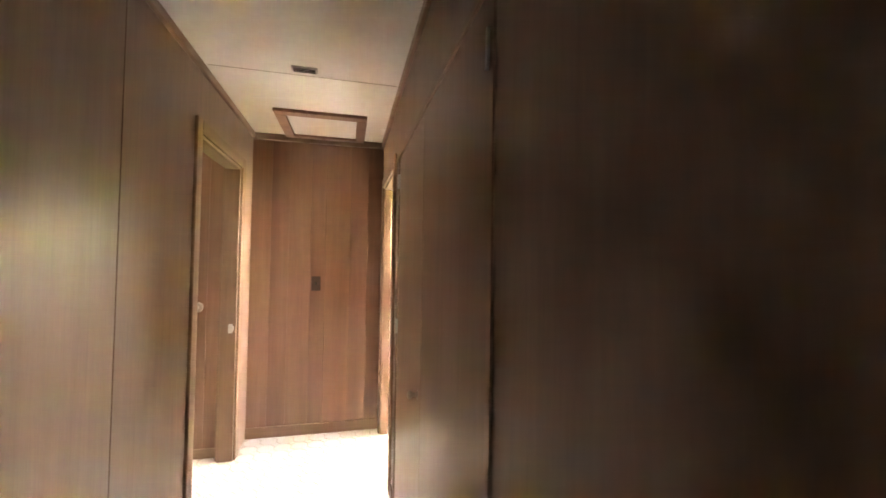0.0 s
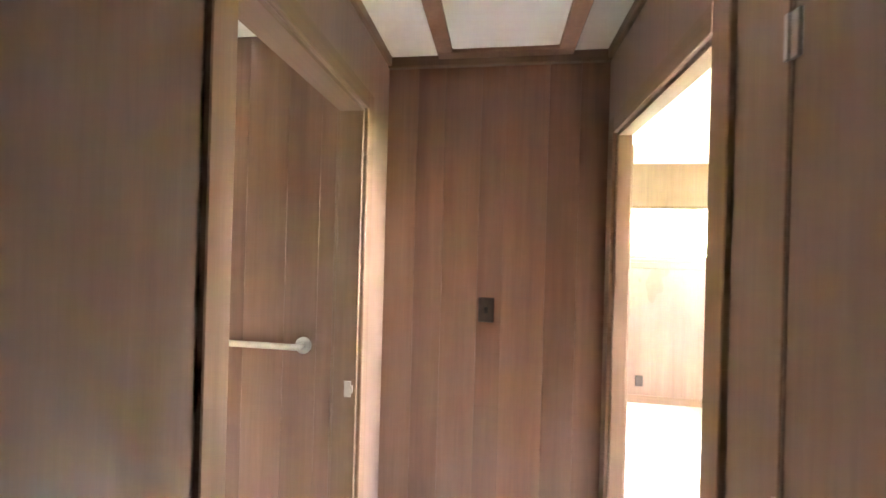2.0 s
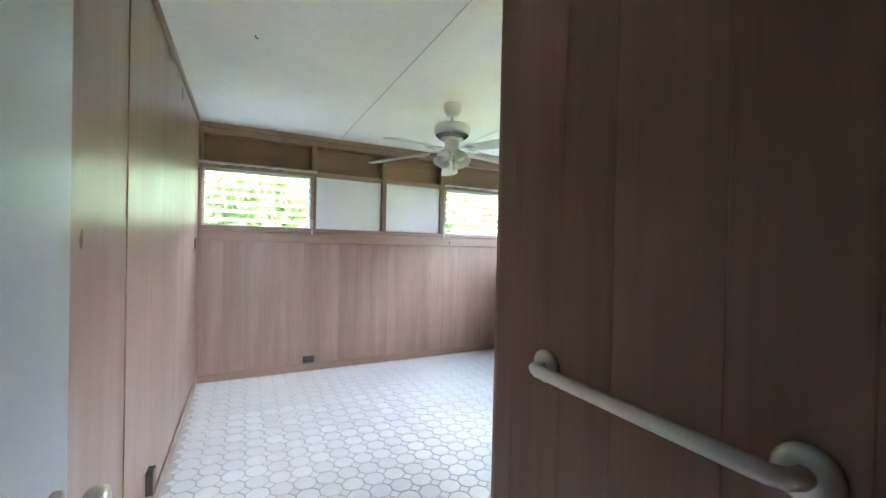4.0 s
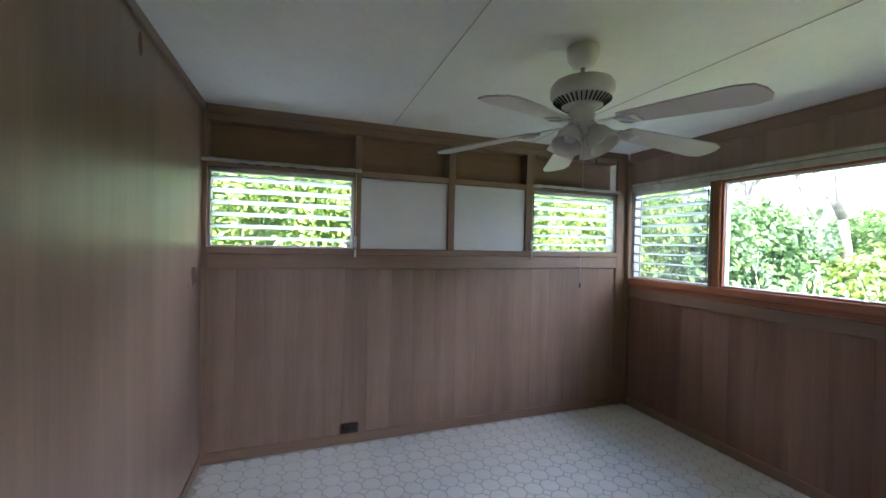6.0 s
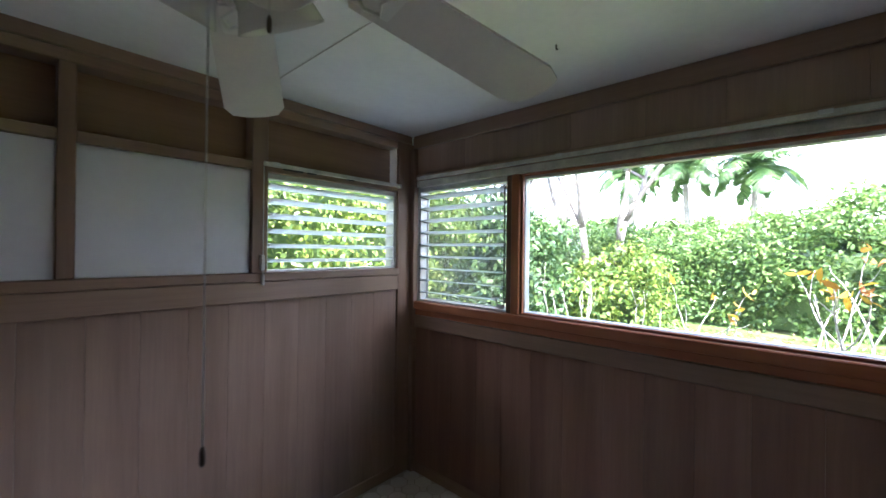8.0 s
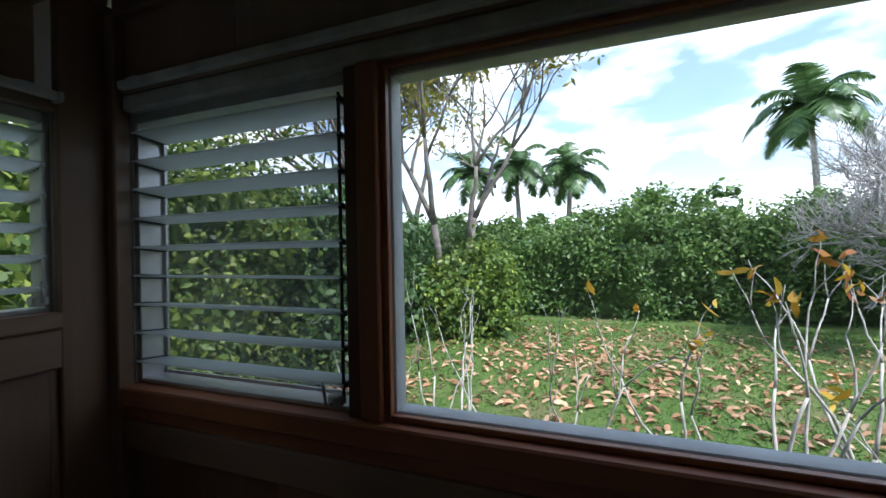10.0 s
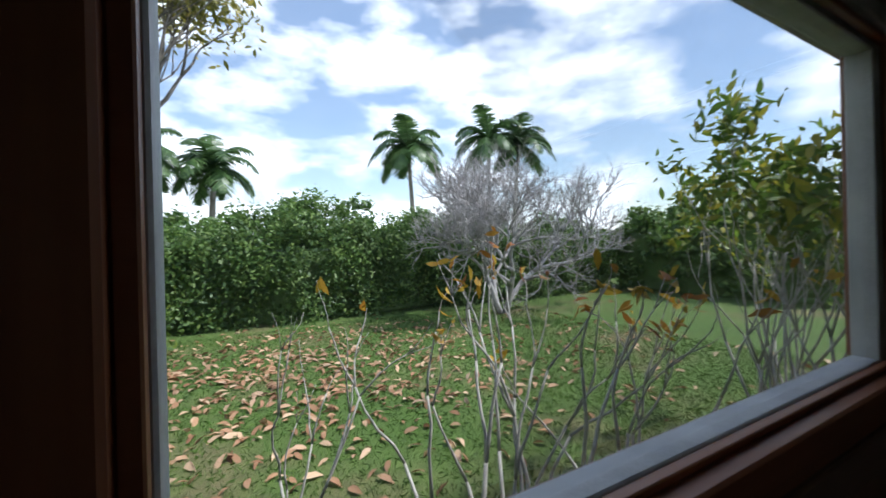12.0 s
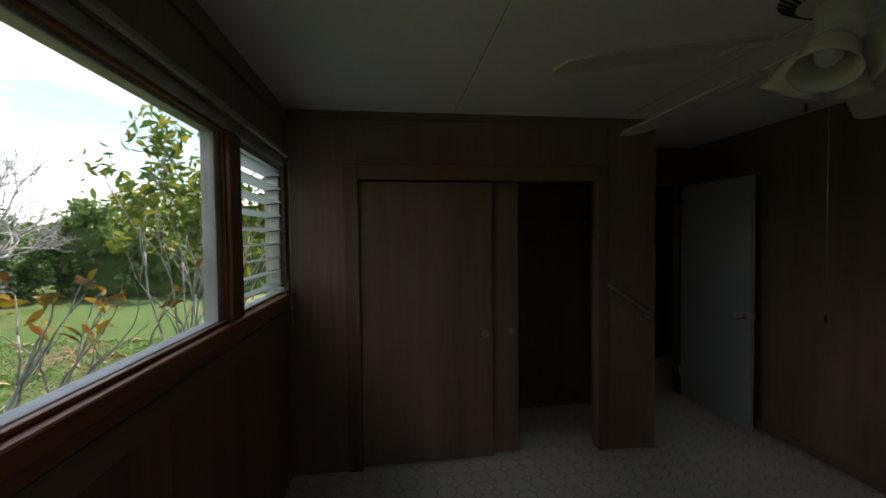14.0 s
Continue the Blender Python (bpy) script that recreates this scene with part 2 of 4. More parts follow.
# ---- builders ----
def box_into(bm, x0, y0, z0, x1, y1, z1):
    v = [bm.verts.new(p) for p in ((x0, y0, z0), (x1, y0, z0), (x1, y1, z0), (x0, y1, z0), (x0, y0, z1), (x1, y0, z1), (x1, y1, z1), (x0, y1, z1))]
    for f in ((0, 3, 2, 1), (4, 5, 6, 7), (0, 1, 5, 4), (1, 2, 6, 5), (2, 3, 7, 6), (3, 0, 4, 7)):
        bm.faces.new([v[i] for i in f])


def boxes(*bs, bevel=0.0, seg=1):
    bm = bmesh.new()
    for b in bs:
        box_into(bm, min(b[0], b[3]), min(b[1], b[4]), min(b[2], b[5]), max(b[0], b[3]), max(b[1], b[4]), max(b[2], b[5]))
    if bevel:
        bmesh.ops.bevel(bm, geom=bm.edges[:], offset=bevel, segments=seg, affect="EDGES", clamp_overlap=True)
    return bm


def lathe(profile, steps=24, closed_ends=True):
    """Turned shape from (radius, z) pairs."""
    bm = bmesh.new()
    rings = [[bm.verts.new((r * math.cos(a), r * math.sin(a), z)) for a in (2 * math.pi * i / steps for i in range(steps))] for r, z in profile]
    for a, b in zip(rings, rings[1:]):
        for i in range(steps):
            j = (i + 1) % steps
            bm.faces.new((a[i], a[j], b[j], b[i]))
    if closed_ends:
        bm.faces.new(rings[0][::-1]), bm.faces.new(rings[-1])
    for f in bm.faces:
        f.smooth = True
    bmesh.ops.recalc_face_normals(bm, faces=bm.faces[:])
    return bm


def tube_data(points, radii, sides=6):
    vs, fs = [], []
    prev = None
    n = len(points)
    for i, p in enumerate(points):
        d = (points[min(i + 1, n - 1)] - points[max(i - 1, 0)])
        d = d.normalized() if d.length > 1e-9 else Vector((0, 0, 1))
        u = prev - d * prev.dot(d) if prev else d.orthogonal()
        u = u.normalized() if u.length > 1e-6 else d.orthogonal().normalized()
        prev = u
        w = d.cross(u)
        for k in range(sides):
            a = 2 * math.pi * k / sides
            vs.append(p + (u * math.cos(a) + w * math.sin(a)) * radii[i])
    for i in range(n - 1):
        for k in range(sides):
            j = (k + 1) % sides
            fs.append((i * sides + k, i * sides + j, (i + 1) * sides + j, (i + 1) * sides + k))
    fs.append(tuple(range(sides))[::-1])
    fs.append(tuple((n - 1) * sides + k for k in range(sides)))
    return vs, fs


def mesh_from(tubes, name="m", smooth=True):
    vs, fs = [], []
    for v, f in tubes:
        o = len(vs)
        vs += v
        fs += [tuple(i + o for i in q) for q in f]
    me = bpy.data.meshes.new(name)
    me.from_pydata([tuple(v) for v in vs], [], fs)
    if smooth:
        me.polygons.foreach_set("use_smooth", [True] * len(me.polygons))
    return me


def tube(points, r, sides=10):
    pts = [Vector(p) for p in points]
    return mesh_from([tube_data(pts, [r] * len(pts) if isinstance(r, (int, float)) else r, sides)])


def as_mesh(bm, name):
    if isinstance(bm, bpy.types.Mesh):
        return bm
    me = bpy.data.meshes.new(name)
    bm.to_mesh(me)
    bm.free()
    return me


def part(name, bm, mat, parent=None, label="", at=None):
    me = as_mesh(bm, name)
    if mat and not me.materials:
        me.materials.append(mat)
    ob = new(name, me)
    if at is not None:
        ob.matrix_basis = at
    if parent:
        ob.parent = parent
    if label:
        ob["label"] = label
    return ob


def thing(name, label, category, at=None, group=""):
    ob = new(name)
    ob.empty_display_size = 0.05
    if at is not None:
        ob.matrix_basis = at
    return tagged(ob, label, category, group)


def structure(name, bm, mat, label, category="wall"):
    return tagged(part(name, bm, mat), label, category, kind="structure")


H = 2.4
XE, YS = 3.585, -3.34                  # bedroom: east wall, south (closet) wall
YH, YR, XH = -4.26, -5.29, 1.25       # hall: north face, south face, end wall
XP = 0.99                            # panel beside the bedroom door
T = 0.11

# ---- large structure ----
# floors and ceilings
structure("floor", boxes((-4.3, -8.6, -0.1, XE + T, 0.12, -0.0025)), GROUT, "pale vinyl floor with octagon pattern", "floor")
structure("ceiling_bedroom", boxes((-0.11, YH + 0.002, H, XE + 0.12, 0.13, H + 0.1)), CEILING, "white painted board ceiling of the bedroom", "ceiling")
structure("ceiling_hall", boxes((-4.3, YR - 0.0, H, XE + 0.12, YH, H + 0.1)), CEILING, "white painted hall ceiling", "ceiling")
structure("ceiling_south_room", boxes((-4.3, -8.6, H, XE + 0.12, YR - 0.002, H + 0.1)), CEILING, "white painted ceiling", "ceiling")
for i, (a, b) in enumerate((((1.258, YS + 0.03, H - 0.0025), (1.262, -0.03, H)), ((2.473, YS + 0.03, H - 0.0025), (2.477, -0.03, H)))):
    structure("ceiling_joint", boxes((*a, *b)), GROUT, "thin joint between ceiling boards", "trim")
structure("roof", boxes((-5, -9.2, H + 0.12, XE + 0.4, 0.4, H + 0.26)), EXTERIOR, "roof with short eaves", "roof")

# north wall: outer shell round the two louvre windows and the shelf cells
Z0, Z1 = 1.456, 1.99
W1 = (0.03, 0.985)
W2 = (2.53, 3.44)
structure("wall_north", boxes(
    (-T, 0.012, -0.3, XE + T, 0.12, 1.40), (-T, 0.012, 1.40, W1[0], 0.12, Z1), (W1[1], 0.10, 1.40, W2[0], 0.12, Z1), (W2[1], 0.012, 1.40, XE + T, 0.12, Z1),
    (-T, 0.10, Z1, XE + T, 0.12, H), ), EXTERIOR, "outer shell of the window wall")
structure("wall_west", boxes((-T, YH + 0.1, -0.3, 0, 0.012, H)), PANEL, "whitewashed plywood wall with fine upright grain")
for yj in (-2.40,):
    structure("panel_joint", boxes((0.0, yj - 0.012, 0.07, 0.004, yj + 0.012, H - 0.04)), TRIM_Z, "thin batten over a panel joint", "trim")

# east wall with its window openings
EZ0, EZ1 = 1.22, 2.03
EJ, EM1, EP, EM2, ES = (-0.055, -0.815), (-0.815, -0.905), (-0.905, -2.43), (-2.43, -2.58), (-2.58, -3.285)
structure("wall_east", boxes(
    (XE + 0.012, YS - 0.9, -0.4, XE + T, 0.012, 1.13), (XE + 0.012, -0.055, 1.13, XE + T, 0.012, EZ1), (XE + 0.012, YS - 0.9, 1.13, XE + T, ES[1], EZ1),
    (XE + 0.012, YS - 0.9, EZ1, XE + T, 0.012, H), (XE + 0.03, ES[1], 1.13, XE + T, -0.055, EZ0 - 0.02)), EXTERIOR, "outer shell of the garden wall")

# south wall of the bedroom: closet front and end of the partition
CX0, CX1, CZ = 1.43, 3.12, 1.955
structure("wall_closet_front", boxes((XP + 0.1, YS - 0.08, 0, CX0, YS, H), (CX1, YS - 0.08, 0, XE + 0.012, YS, H), (CX0, YS - 0.08, CZ, CX1, YS, H)), PANEL, "dark stained plywood closet front")
structure("wall_partition", boxes((XP + 0.012, YH + 0.1, 0, XP + 0.1, YS, H)), PANEL, "boarded partition beside the bedroom door")
structure("wall_closet_back", boxes((XP + 0.1, YH + 0.1, 0, XE + 0.012, YH + 0.16, H)), PANEL, "plain closet back")

# hall walls
D1 = (0.12, 0.92, 2.045)              # bedroom doorway in the hall's north wall
structure("wall_hall_north", boxes((-4.3, YH, 0, D1[0], YH + 0.1, H), (D1[1], YH, 0, XH + 0.12, YH + 0.1, H), (D1[0], YH, D1[2], D1[1], YH + 0.1, H)), VENEER, "smooth tan plywood hall wall")
D2 = (0.36, 1.13, 1.995)              # doorway to the south room
D3 = (-1.36, 0.13, 2.0)               # hall closet
structure("wall_hall_south", boxes((-4.3, YR - 0.06, 0, D3[0], YR, H), (D3[1], YR - 0.06, 0, D2[0], YR, H), (D2[1], YR - 0.06, 0, XH + 0.12, YR, H),
                                   (D3[0], YR - 0.06, D3[2], D3[1], YR, H), (D2[0], YR - 0.06, D2[2], D2[1], YR, H)), VENEER, "smooth tan plywood hall wall")
structure("wall_hall_end", boxes((XH + 0.012, YR, 0, XH + 0.1, YH, H)), VENEER, "backing of the boarded end wall")
structure("wall_hall_back", boxes((-4.3, YR, 0, -4.2, YH, H)), VENEER, "plain wall behind the hall")
structure("wall_hall_closet", boxes((D3[0] - 0.05, YR - 0.7, 0, D3[1] + 0.05, YR - 0.64, H), (D3[0] - 0.05, YR - 0.64, 0, D3[0] - 0.01, YR - 0.06, H), (D3[1] + 0.01, YR - 0.64, 0, D3[1] + 0.05, YR - 0.06, H)), VENEER, "plain inner walls of the hall closet")

# south room
SWY, SWZ = (-5.85, -7.3), (1.45, 1.98)
structure("wall_south_room_east", boxes((XE, -8.6, -0.4, XE + T, YR - 0.06, SWZ[0]), (XE, -8.6, SWZ[1], XE + T, YR - 0.06, H), (XE, SWY[0], SWZ[0], XE + T, YR - 0.06, SWZ[1]), (XE, -8.6, SWZ[0], XE + T, SWY[1], SWZ[1])), PANEL, "wood panelled wall with a high window")
# The opening is invented and out of view; it lets daylight reach the hall.
structure("wall_south_room_south", boxes((-4.3, -8.6, -0.4, 0.1, -8.5, H), (0.1, -8.6, -0.4, 1.6, -8.5, 1.48), (0.1, -8.6, 2.05, 1.6, -8.5, H), (1.6, -8.6, -0.4, XE, -8.5, H)), PANEL, "wood panelled wall with an added daylight opening")
structure("wall_south_room_west", boxes((-0.9, -8.5, 0, -0.8, YR - 0.75, H)), PANEL, "plain wood panelled wall")
structure("wall_house_back", boxes((-4.3, YH + 0.1, -0.4, -T, YH + 0.2, H)), EXTERIOR, "plain outside wall")
structure("wall_house_west", boxes((-4.4, -8.6, -0.4, -4.3, YR, H), (-4.4, YR, -0.4, -4.3, YH + 0.2, H)), EXTERIOR, "plain outside wall")

structure("hall_joint", boxes((-0.583, YH - 0.0015, 0.08, -0.578, YH, 2.355)), DARKTRIM, "thin dark joint between wall panels", "trim")
structure("hall_joint", boxes((-1.803, YH - 0.0015, 0.08, -1.798, YH, 2.355)), DARKTRIM, "thin dark joint between wall panels", "trim")
structure("hall_ceiling_joint", boxes((0.10, YR + 0.03, H - 0.002, 0.104, YH - 0.03, H)), GROUT, "thin joint between ceiling boards", "trim")

# crown mouldings, skirtings
def run(name, b, mat, label, bevel=0.004):
    return tagged(part(name, boxes(b, bevel=bevel), mat), label, "trim", kind="structure")


run("crown_north", (0.0, -0.018, 2.345, XE - 0.02, 0.012, H), TRIM_X, "wooden top plate under the ceiling")
run("crown_north_lower", (0.03, -0.006, 2.295, 3.44, 0.10, 2.344), TRIM_X, "wooden beam over the shelf cells")
run("crown_east", (XE - 0.022, YS, 2.31, XE + 0.012, -0.03, H), TRIM_Y, "wooden ceiling moulding")
run("crown_west", (0, YH + 0.1, 2.36, 0.02, -0.02, H), TRIM_Y, "thin wooden ceiling moulding")
run("crown_south", (XP, YS, 2.345, XE - 0.025, YS + 0.02, H), TRIM_X, "wooden ceiling moulding over the closet")
run("crown_hall_north", (-4.2, YH - 0.022, 2.355, XH - 0.03, YH, H), TRIM_X, "wooden ceiling moulding in the hall")
run("crown_hall_south", (-4.2, YR, 2.355, XH - 0.03, YR + 0.022, H), TRIM_X, "wooden ceiling moulding in the hall")
run("crown_hall_end", (XH - 0.028, YR + 0.001, 2.35, XH + 0.012, YH - 0.001, H), TRIM_Y, "wooden ceiling moulding on the end wall")
run("baseboard_north", (0.0, -0.012, 0.0, 3.44, 0.0, 0.075), TRIM_X, "low wooden skirting")
run("baseboard_east", (XE - 0.012, YS, 0.0, XE, -0.02, 0.075), TRIM_Y, "low wooden skirting")
run("baseboard_west", (0.0, YH + 0.1, 0.0, 0.012, -0.012, 0.07), TRIM_Y, "low wooden skirting")
run("baseboard_hall_end", (XH - 0.014, YR + 0.001, 0.0, XH, YH - 0.001, 0.085), TRIM_Y, "low wooden skirting of the end wall")
run("baseboard_hall_north", (-4.2, YH - 0.012, 0.0, 0.05, YH, 0.08), TRIM_X, "low wooden skirting of the hall")
run("baseboard_hall_south", (0.15, YR, 0.0, 0.27, YR + 0.012, 0.08), TRIM_X, "low wooden skirting of the hall")
run("baseboard_partition", (XP - 0.010, YH + 0.1, 0.0, XP, YS, 0.07), TRIM_Y, "low wooden skirting of the partition")
run("baseboard_south_room", (XE - 0.012, -8.5, 0.0, XE, YR - 0.06, 0.08), TRIM_Y, "low wooden skirting")

# shelf-and-window frame of the north wall
run("corner_post", (3.44, -0.015, 0, XE - 0.001, 0.012, 2.344), TRIM_Z, "square wooden corner post")
run("corner_post_east", (XE - 0.035, -0.055, 0, XE + 0.012, -0.016, 2.309), TRIM_Z, "slim wooden corner post")
run("stud_west", (0.0, -0.014, 0.0, 0.03, 0.10, 2.344), TRIM_Z, "wooden corner stud")
for a, b in ((0.985, 1.035), (1.73, 1.785), (2.45, 2.53)):
    run("stud", (a, -0.012, Z0, b, 0.10, 2.294), TRIM_Z, "wooden stud between window cells")
run("window_rail", (1.035, -0.010, Z1, 1.73, 0.10, 2.035), TRIM_X, "wooden rail over the white panel")
run("window_rail", (1.785, -0.010, Z1, 2.45, 0.10, 2.035), TRIM_X, "wooden rail over the white panel")
run("window_rail", (0.03, -0.010, Z1, 0.985, 0.10, 2.035), TRIM_X, "wooden rail over the louvre window")
run("window_rail", (2.53, -0.010, Z1, 3.44, 0.10, 2.035), TRIM_X, "wooden rail over the louvre window")
run("sill_north", (0.03, -0.030, 1.412, 3.44, 0.10, Z0), TRIM_X, "wooden window sill along the wall", 0.005)
run("apron_north", (0.03, -0.022, 1.306, 3.44, 0.012, 1.411), TRIM_X, "wide wooden apron board under the sill", 0.005)
for a, b in ((0.03, 0.985), (1.035, 1.73), (1.785, 2.45), (2.53, 3.44)):
    structure("cell_back", boxes((a, 0.085, 2.035, b, 0.099, 2.294)), CELLBACK, "dark wooden back of a shelf cell", "wall")
structure("white_panel", boxes((1.037, 0.012, Z0 + 0.001, 1.728, 0.03, Z1 - 0.001), bevel=0.002), WHITE, "white painted infill panel", "panel")
structure("white_panel", boxes((1.787, 0.012, Z0 + 0.001, 2.448, 0.03, Z1 - 0.001), bevel=0.002), WHITE, "white painted infill panel", "panel")

# east window wall: sill, apron, head, mullions
run("sill_east", (XE - 0.03, -3.3, 1.165, XE + 0.10, -0.056, EZ0 - 0.001), REDWOOD_Y, "reddish wooden window sill", 0.005)
run("sill_rail_east", (XE - 0.014, -3.3, 1.122, XE + 0.012, -0.056, 1.164), REDWOOD_Y, "reddish wooden rail under the sill", 0.004)
run("apron_east", (XE - 0.022, YS, 1.035, XE + 0.012, -0.056, 1.121), TRIM_Y, "weathered wooden apron board", 0.005)
run("head_east", (XE - 0.012, -3.3, EZ1, XE + 0.012, -0.056, 2.075), OFFWHITE, "worn off-white window head board", 0.004)
run("head_east_upper", (XE - 0.02, YS, 2.076, XE + 0.012, -0.056, 2.118), TRIM_Y, "wooden head moulding", 0.004)
run("mullion_dark", (XE - 0.006, EM1[0] - 0.036, EZ0, XE + 0.10, EM1[0], EZ1 - 0.001), DARKTRIM, "dark wooden louvre jamb", 0.003)
run("mullion", (XE - 0.016, EM1[1], EZ0, XE + 0.10, EM1[0] - 0.037, EZ1 - 0.001), REDWOOD_Z, "reddish wooden mullion with chipped edges", 0.004)
run("mullion", (XE - 0.016, EM2[1] + 0.05, EZ0, XE + 0.10, EM2[0], EZ1 - 0.001), REDWOOD_Z, "reddish wooden mullion with chipped edges", 0.004)
run("mullion_dark", (XE - 0.006, EM2[1], EZ0, XE + 0.10, EM2[1] + 0.049, EZ1 - 0.001), DARKTRIM, "dark wooden louvre jamb", 0.003)
run("casing_south", (XE - 0.012, ES[1] - 0.05, 1.122, XE + 0.012, ES[1], EZ1 - 0.001), TRIM_Z, "wooden casing of the louvre window")

# door casings
def casing(prefix, x0, x1, z, y, side, mat_z=TRIM_Z, w=0.072, deep=0.016):
    d = deep * side
    run(prefix + "_jamb", (x0 - w, y, 0, x0, y + d, z + w), mat_z, "wooden door casing", 0.003)
    run(prefix + "_jamb", (x1, y, 0, x1 + w, y + d, z + w), mat_z, "wooden door casing", 0.003)
    run(prefix + "_head", (x0, y, z, x1, y + d, z + w), TRIM_X, "wooden door head casing", 0.003)


casing("bedroom_door", D1[0], D1[1], D1[2], YH, -1)
casing("bedroom_door_inner", D1[0], D1[1] - 0.0, D1[2], YH + 0.1, 1, w=0.06)
casing("south_door", D2[0], D2[1], D2[2], YR, 1)
casing("hall_closet", D3[0] + 0.003, D3[1] - 0.003, D3[2] - 0.005, YR, 1, VENEER, w=0.03, deep=0.006)
for nm, (a, b, z), y, dp in (("bedroom_door", D1, YH, 0.099), ("south_door", D2, YR - 0.06, 0.059)):
    # West bedroom lining is coloured dark to carry the shade on that jamb.
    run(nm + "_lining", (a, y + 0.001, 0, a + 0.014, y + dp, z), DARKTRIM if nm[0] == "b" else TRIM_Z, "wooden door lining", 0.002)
    run(nm + "_lining", (b - 0.014, y + 0.001, 0, b, y + dp, z), TRIM_Z, "wooden door lining", 0.002)
    run(nm + "_lining", (a + 0.014, y + 0.001, z - 0.014, b - 0.014, y + dp, z), TRIM_X, "wooden door lining", 0.002)
run("closet_casing", (CX0 - 0.075, YS, 0, CX0, YS + 0.016, CZ + 0.1), TRIM_Z, "wooden closet casing")
run("closet_casing", (CX1, YS, 0, CX1 + 0.09, YS + 0.016, CZ + 0.1), TRIM_Z, "wooden closet casing")
run("closet_casing_head", (CX0, YS, CZ, CX1, YS + 0.016, CZ + 0.1), TRIM_X, "wide wooden closet head casing")
run("closet_casing_cap", (CX0 - 0.08, YS, CZ + 0.101, CX1 + 0.09, YS + 0.03, CZ + 0.118), TRIM_X, "narrow moulding over the closet")


# ---- windows ----
def jalousie(name, m, width, z0, z1, count, label, tilt, depth=0.10, clips=BLACK):
    """Louvre window along +x, room side towards -y, sill at z0."""
    w = tagged(part(name, boxes((0.0, 0.02, z0, 0.016, 0.085, z1), (width - 0.016, 0.02, z0, width, 0.085, z1), (0.016, 0.02, z0, width - 0.016, 0.085, z0 + 0.012), (0.016, 0.02, z1 - 0.03, width - 0.016, 0.085, z1), bevel=0.002), ALU, at=m), label, "window", kind="structure")
    pitch = (z1 - z0 - 0.045) / count
    blade = as_mesh(boxes((0.018, -depth / 2, -0.003, width - 0.018, depth / 2, 0.003), bevel=0.001), "blade")
    clip = as_mesh(boxes((-0.006, -0.045, -0.008, 0.006, 0.045, 0.006), bevel=0.002), "clip")
    for i in range(count):
        z = z0 + 0.02 + pitch * (i + 0.5)
        mm = Matrix.Translation((0, 0.05, z)) @ pose(0, 0, 0, -tilt)
        b = part("louvre_blade", blade, LOUVRE, w, at=mm)
        b.visible_shadow = False
        for x in (0.022, width - 0.022):
            part("blade_clip", clip, clips, w, at=Matrix.Translation((x, 0.05, z)) @ pose(0, 0, 0, -tilt))
    part("operator_bar", boxes((width - 0.026, 0.006, z0 + 0.03, width - 0.020, 0.014, z1 - 0.05), bevel=0.001), clips, w)
    crank = part("crank", boxes((width - 0.055, -0.012, z0 + 0.02, width - 0.02, 0.02, z0 + 0.045), bevel=0.004), ALU, w)
    part("crank_handle", tube([(width - 0.04, -0.012, z0 + 0.03), (width - 0.043, -0.03, z0 + 0.03), (width - 0.05, -0.034, z0 + 0.085)], 0.004, 8), ALU, w)
    return w


jalousie("window_1", pose(W1[0], 0.0, 0), W1[1] - W1[0], Z0, Z1, 6, "open clear glass louvre window with six blades", 10, clips=ALU)
jalousie("window_2", pose(W2[0], 0.0, 0), W2[1] - W2[0], Z0, Z1, 6, "open clear glass louvre window beside the corner", 10, clips=ALU)
EAST = Matrix.Rotation(radians(-90), 4, "Z")
jalousie("window_3", Matrix.Translation((XE, EJ[0], 0)) @ EAST, EJ[0] - EJ[1], EZ0, EZ1, 9, "open glass louvre window with nine blades and dark clips", 6)
jalousie("window_5", Matrix.Translation((XE, ES[0], 0)) @ EAST, ES[0] - ES[1], EZ0, EZ1, 9, "open frosted glass louvre window with nine blades", 6)

# Added veil: darkens the foliage seen between the blades of window 3.
dimming_veil = thing("dimming_veil", "added grey veil outside the glass louvres", "screen", pose(XE + 0.104, EJ[1], EZ0))
SW_, SH_ = EJ[0] - EJ[1], EZ1 - EZ0
part("mesh", boxes((0, 0.012, 0.012, 0.0015, SW_ - 0.012, SH_ - 0.012)), VEIL, dimming_veil)
part("frame", boxes((-0.003, 0, 0, 0.005, 0.014, SH_), (-0.003, SW_ - 0.014, 0, 0.005, SW_, SH_), (-0.003, 0.014, 0, 0.005, SW_ - 0.014, 0.014), (-0.003, 0.014, SH_ - 0.014, 0.005, SW_ - 0.014, SH_)), ALU, dimming_veil)

w4 = tagged(part("window_4", boxes((XE + 0.022, EP[0], EZ0, XE + 0.075, EP[0] - 0.02, EZ1), (XE + 0.022, EP[1] + 0.06, EZ0, XE + 0.075, EP[1], EZ1), (XE + 0.022, EP[0] - 0.02, EZ0, XE + 0.075, EP[1] + 0.06, EZ0 + 0.016), (XE + 0.022, EP[0] - 0.02, EZ1 - 0.03, XE + 0.075, EP[1] + 0.06, EZ1), bevel=0.003), STOPGREY),
            "large fixed picture window with grey painted stops", "window", kind="structure")
pane = part("pane", boxes((XE + 0.045, EP[0] - 0.015, EZ0 + 0.012, XE + 0.05, EP[1] + 0.055, EZ1 - 0.025)), GLASS, w4)
pane.visible_shadow = False
